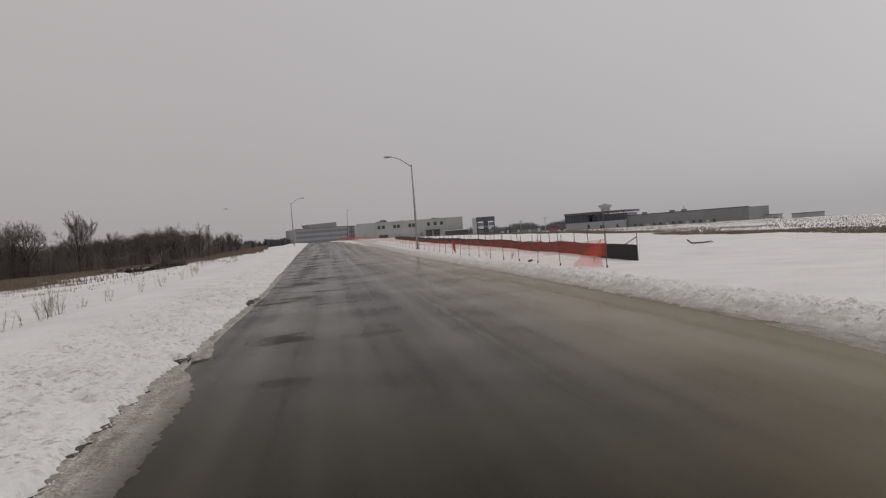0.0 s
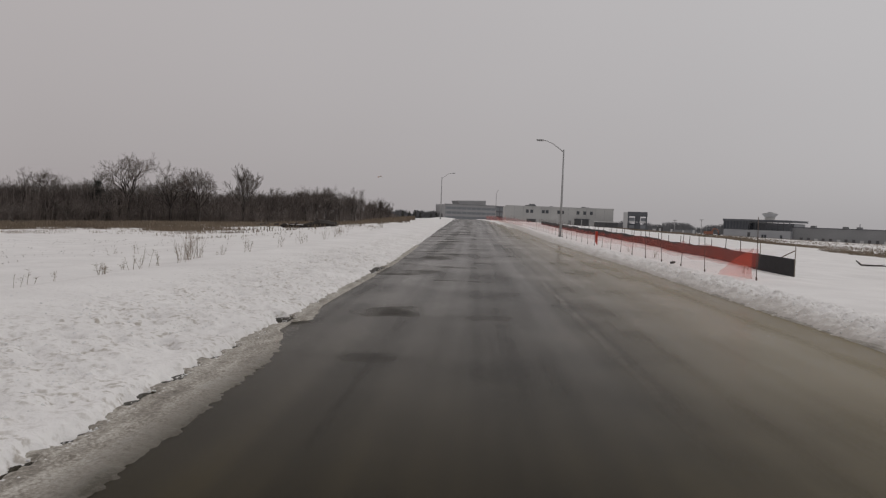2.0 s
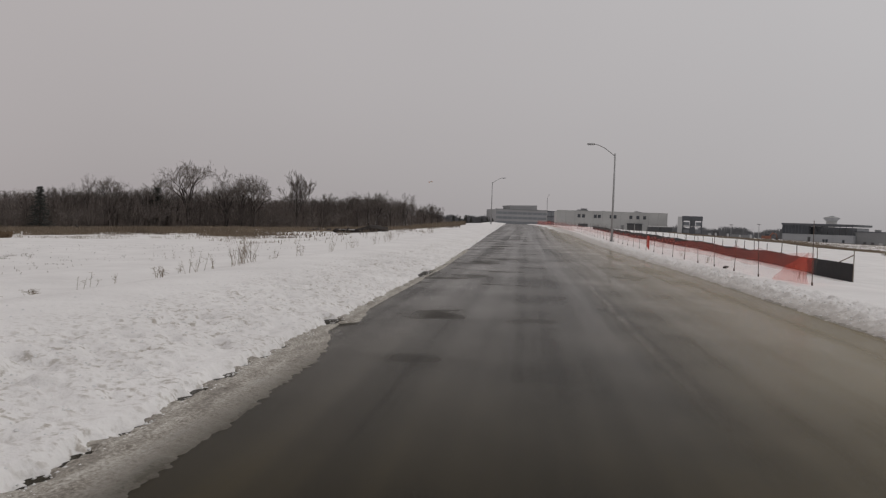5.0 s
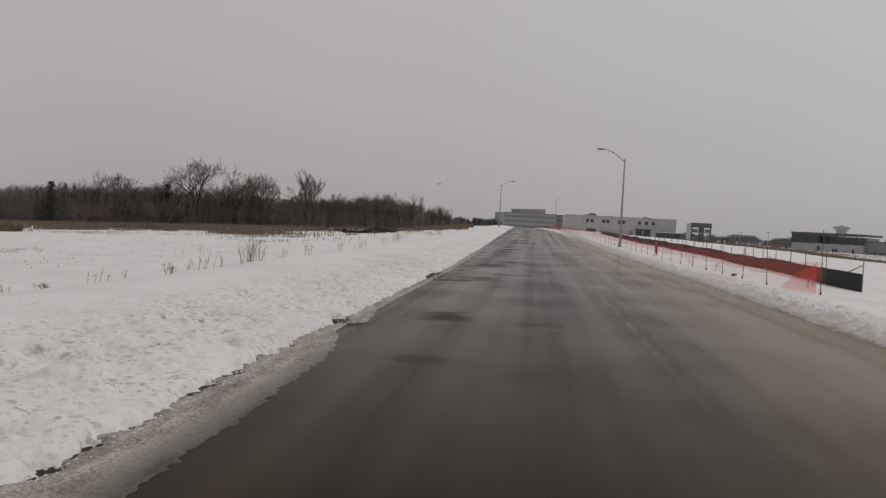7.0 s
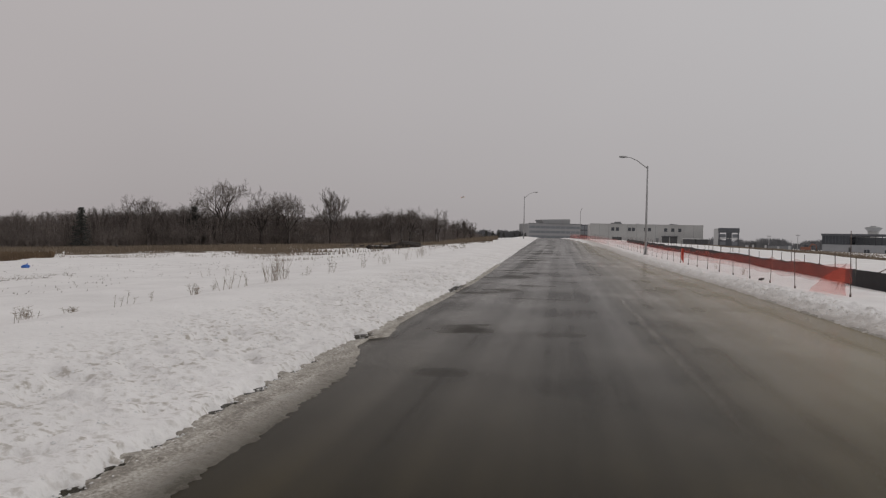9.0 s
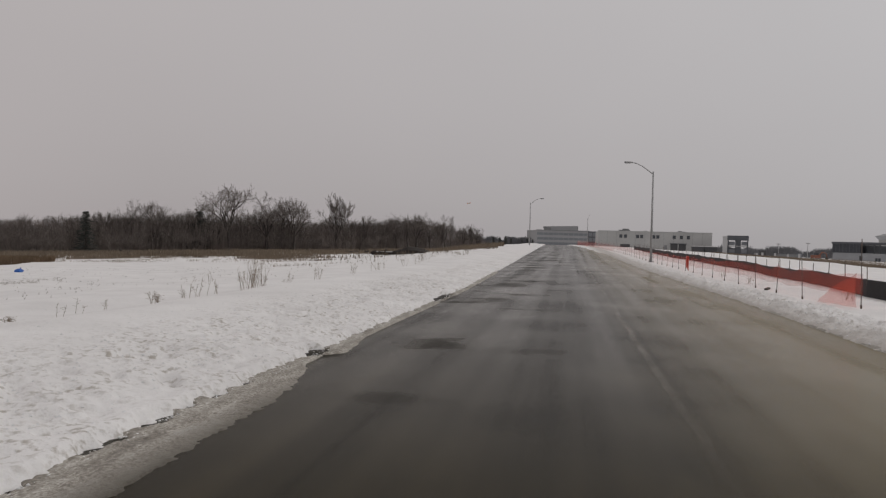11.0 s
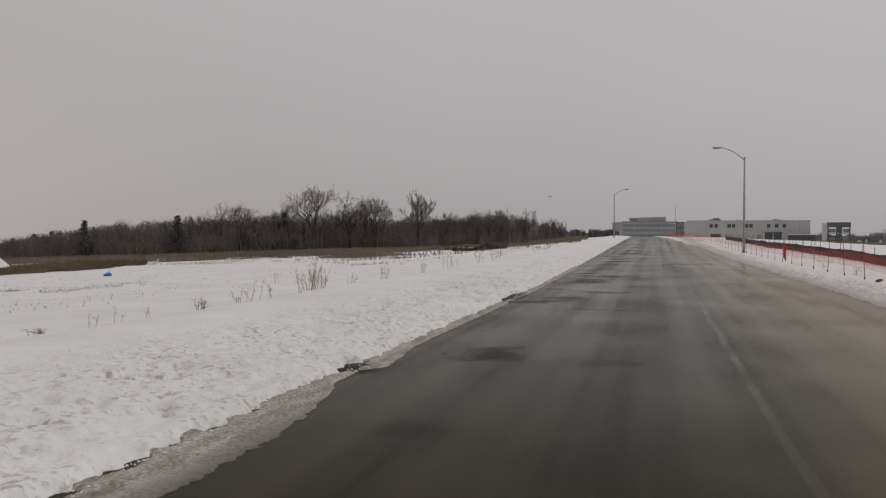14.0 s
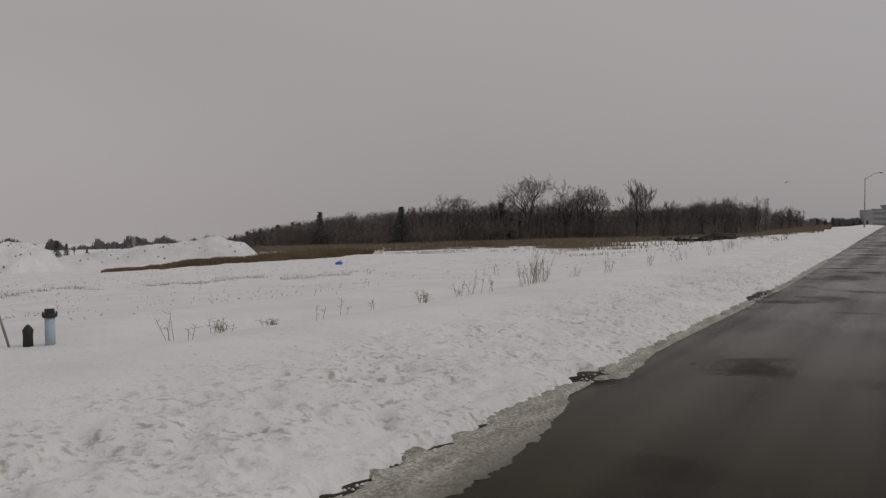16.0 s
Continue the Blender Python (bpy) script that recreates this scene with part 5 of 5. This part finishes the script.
for b, d, e in ((-57.0, 140, -.98), (-56.5, 146, -1.2), (-55.3, 150, -1.55), (-53.2, 160, -1.6)):
    put_tree(PINES, int(b * 10), b, d, e, 40 * e)
for b in (-60.0, -56.2, -54.2, -52.6, -49.0):
    put_tree(FANS, int(-b), b, 170, -1.35, 60 * b)
x, y = polar(-52.2, 130)
p = thing("mast", x, y, ground_at(x, y), "thin grey mast behind the snow mound", "mast")
top_z = 1.75 + 130 * math.tan(radians(-.92)) - ground_at(x, y)
part("pole", tube([(0, 0, 0), (0, 0, top_z)], [.14, .12], 6), STEEL, p)
part("antenna", box(-.22, .22, -.2, .2, top_z - .9, top_z + .1, bevel=.05), GREYPANEL, p)


# ---- small things ----
def standpipe():
    x, y = -10.5, 10.1
    z = ground_at(x, y)
    t = thing("standpipe", x, y, z - .05, "pale blue plastic standpipe with black flanged cap", "pipe")
    part("pipe", tube([(0, 0, 0), (.0, 0, .46)], [.07, .07], 16), BLUEPIPE, t)
    cap = part("cap", tube([(0, 0, .44), (0, 0, .47), (0, 0, .50), (0, 0, .505), (0, 0, .57)], [.09, .105, .105, .07, .065], 16), BLACKIRON, t)
    for k in range(6):
        a = k * 1.047
        part("bolt", tube([(.088 * math.cos(a), .088 * math.sin(a), .49), (.088 * math.cos(a), .088 * math.sin(a), .53)], [.014, .014], 6), BLACKIRON, cap)
    t.rotation_euler = (radians(-2), radians(-4), 0)
    x, y = -10.65, 9.86
    h = thing("hydrant", x, y, ground_at(x, y) - .03, "small black iron valve post in the snow", "hydrant")
    part("barrel", tube([(0, 0, 0), (0, 0, .2), (0, 0, .26), (0, 0, .30), (0, 0, .34)], [.07, .065, .075, .05, .02], 14), BLACKIRON, h)
    for s in (-1, 1):
        part("outlet", tube([(0, 0, .22), (s * .085, 0, .22)], [.028, .028], 8), BLACKIRON, h)
    x, y = -10.75, 9.66
    s = thing("stake", x, y, ground_at(x, y) - .05, "weathered wooden stake leaning in the snow", "stake")
    part("shaft", tube([(0, 0, 0), (-.1, -.12, .6)], [.02, .018], 4), WOODPOST, s)


standpipe()


def blue_bag():
    x, y = polar(-37.27, 68)
    bm = bmesh.new()
    bmesh.ops.create_icosphere(bm, subdivisions=3, radius=.26)
    for v in bm.verts:
        k = 1 + .28 * (noise.noise(v.co * 7) + .6 * noise.noise(v.co * 17))
        v.co = Vector((v.co.x * 1.25 * k, v.co.y * k, max(v.co.z * .75 * k, -.1)))
    t = thing("plastic_bag", x, y, ground_at(x, y) + .08, "crumpled bright blue plastic bag on the snow", "bag")
    part("bag", bm, BLUEBAG, t)
    part("knot", tube([(.08, 0, .15), (.1, .02, .24), (.13, .02, .29)], [.06, .035, .05], 6), BLUEBAG, t)


blue_bag()


def brush_pile():
    """A long heap of grubbed-out logs and soil before the wood."""
    r = random.Random(8)
    x, y = polar(-12.2, 150)
    z = ground_at(x, y)
    t = thing("brush_pile", x, y, z, "long dark heap of logs and soil dusted with snow", "brush pile", turn=12)
    t.scale = (1.15, 1.15, .95)
    bm = bmesh.new()
    for k in range(16):
        u = k / 15
        rad = .5 + 1.3 * float(smooth(.3, .9, u)) * r.uniform(.7, 1.1)
        res = bmesh.ops.create_icosphere(bm, subdivisions=2, radius=rad)
        for v in res["verts"]:
            v.co = v.co * (1 + .35 * noise.noise(v.co * 2.5 + Vector((k, 0, 0))))
            v.co = Vector((v.co.x * 1.2 - 4.5 + 7.5 * u, v.co.y, v.co.z * .8 + .15))
    part("heap", bm, DARKSOIL, t)
    for k in range(26):
        a = Vector((r.uniform(-8.5, 3.4), r.uniform(-1, .8), r.uniform(.1, .7)))
        d = Vector((r.uniform(-1.6, 1.6), r.uniform(-.6, .6), r.uniform(-.1, .5)))
        part("log", tube([a, a + d], [r.uniform(.06, .16), .05], 6), BARK, t)
    for k in range(4):
        s = r.uniform(-6, 1)
        part("snow_cap", box(s, s + 1.1, -.8, -.2, .45, .55, bevel=.04), SNOW_PLAIN, t)
    x, y = polar(-10.6, 138)
    st = thing("stump", x, y, ground_at(x, y) - .05, "dark broken stump on the snow", "stump")
    part("wood", tube([(-.6, 0, .1), (0, 0, .35), (.55, 0, .15)], [.15, .32, .2], 8), BARK, st)
    x, y = polar(-31.0, 168)
    b = thing("fallen_log", x, y, ground_at(x, y), "dark fallen timber lying before the wood", "log", turn=30)
    part("trunk", tube([(-2.2, 0, .35), (0, 0, .4), (3, 0, .25)], [.2, .22, .12], 8), BARK, b)
    part("root", tube([(-2.2, 0, .4), (-2.5, 0, 1.0)], [.3, .12], 7), BARK, b)


brush_pile()


def dead_branch():
    x, y = 20.1, 40
    t = thing("dead_branch", x, y, ground_at(x, y) + .03, "bare dead branch lying on clean snow", "branch", turn=10)
    part("limb", tube([(-.9, 0, .3), (-.6, 0, .08), (.1, .1, .06), (.9, .05, .04)], [.03, .05, .05, .02], 6), BARK, t)
    part("fork", tube([(.0, .1, .06), (.6, -.2, .12)], [.03, .015], 5), BARK, t)
    x, y = 7.9, 31.5
    t = thing("timber_offcut", x, y, ground_at(x, y) + .05, "dark timber offcut on the snow bank", "timber", turn=70)
    part("plank", box(-.45, .45, -.06, .06, 0, .07, bevel=.01), BARK, t)


dead_branch()


def far_trees():
    """The tree line along the horizon, its haze put into the colour."""
    r = random.Random(44)
    segs = []
    for k in range(16000):
        b = r.choice((r.uniform(-64, -45), r.uniform(-7.5, -2.2), r.uniform(8, 31)))
        d = r.uniform(480, 620) if b > -40 else r.uniform(290, 340)
        x, y = polar(b, d)
        z = -3.2 if b > -40 else ground_at(x, y) - .1
        h = (2.5 + 4.5 * float(vnoise(b * 2.1, 1, 5))) * r.uniform(.5, 1.05) + (2.2 if -20 < b < 0 else -2.2 if b < 0 else -2.0 * float(smooth(20, 31, b)))
        prism(segs, (x, y, z), (x + r.gauss(0, 1.6 if b > -40 else .3), y, z + h), r.uniform(.1, .4) * (1 if b > -40 else .6), .1)
    tagged(new("far_woods", stick_mesh("far_woods", segs, HAZEWOOD)), "hazy far tree line on the horizon", "woods", kind="stuff")


# haze is painted in as this flat bluish grey
HAZEWOOD = material("far_trees", (0.17, 0.17, 0.175), (0.12, 0.122, 0.13), rough=1.0, scale=0.05, fine=.5, bump=0)
far_trees()
for k, (b, e) in enumerate(((-5.5, .35), (-5.0, .3), (-4.6, .42), (-4.2, .25), (-3.4, .2), (-3.0, .3), (-2.6, .22))):
    put_tree(PINES, k, b, 330, e, 50 * k)


def model_plane():
    x, y = polar(-7.3, 190)
    t = new("model_aeroplane")
    t.matrix_basis = pose(x, y, 1.75 + 190 * math.tan(radians(2.75)), 8, -20, 60)
    tagged(t, "cream and red model aeroplane in flight", "model plane")
    part("fuselage", tube([(.55, 0, 0), (.4, 0, .02), (0, 0, .03), (-.4, 0, .03), (-.65, 0, .04)], [.07, .1, .1, .06, .025], 10), CREAM, t)
    part("cowling", tube([(.62, 0, 0), (.56, 0, 0), (.42, 0, .01)], [.06, .095, .106], 12), REDPAINT, t)
    part("canopy", box(-.15, .2, -.05, .05, .1, .18, bevel=.03), DARKGLASS, t)
    for s in (-1, 1):
        bm = box(-.1, .16, 0, .75, -.05, -.02, bevel=.008)
        for v in bm.verts:
            k = v.co.y / .75
            v.co.x = v.co.x * (1 - .4 * k) + .03
            v.co.z += .05 * k
            v.co.y *= s
        bmesh.ops.recalc_face_normals(bm, faces=bm.faces)
        part("wing", bm, CREAM, t)
        part("tailplane", box(-.66, -.5, min(0, s * .26), max(0, s * .26), .04, .055), CREAM, t)
    part("fin", box(-.7, -.52, -.01, .01, .05, .28, bevel=.004), REDPAINT, t)
    part("propeller", box(.63, .64, -.15, .15, -.012, .012, bevel=.004), BLACKIRON, t)


model_plane()
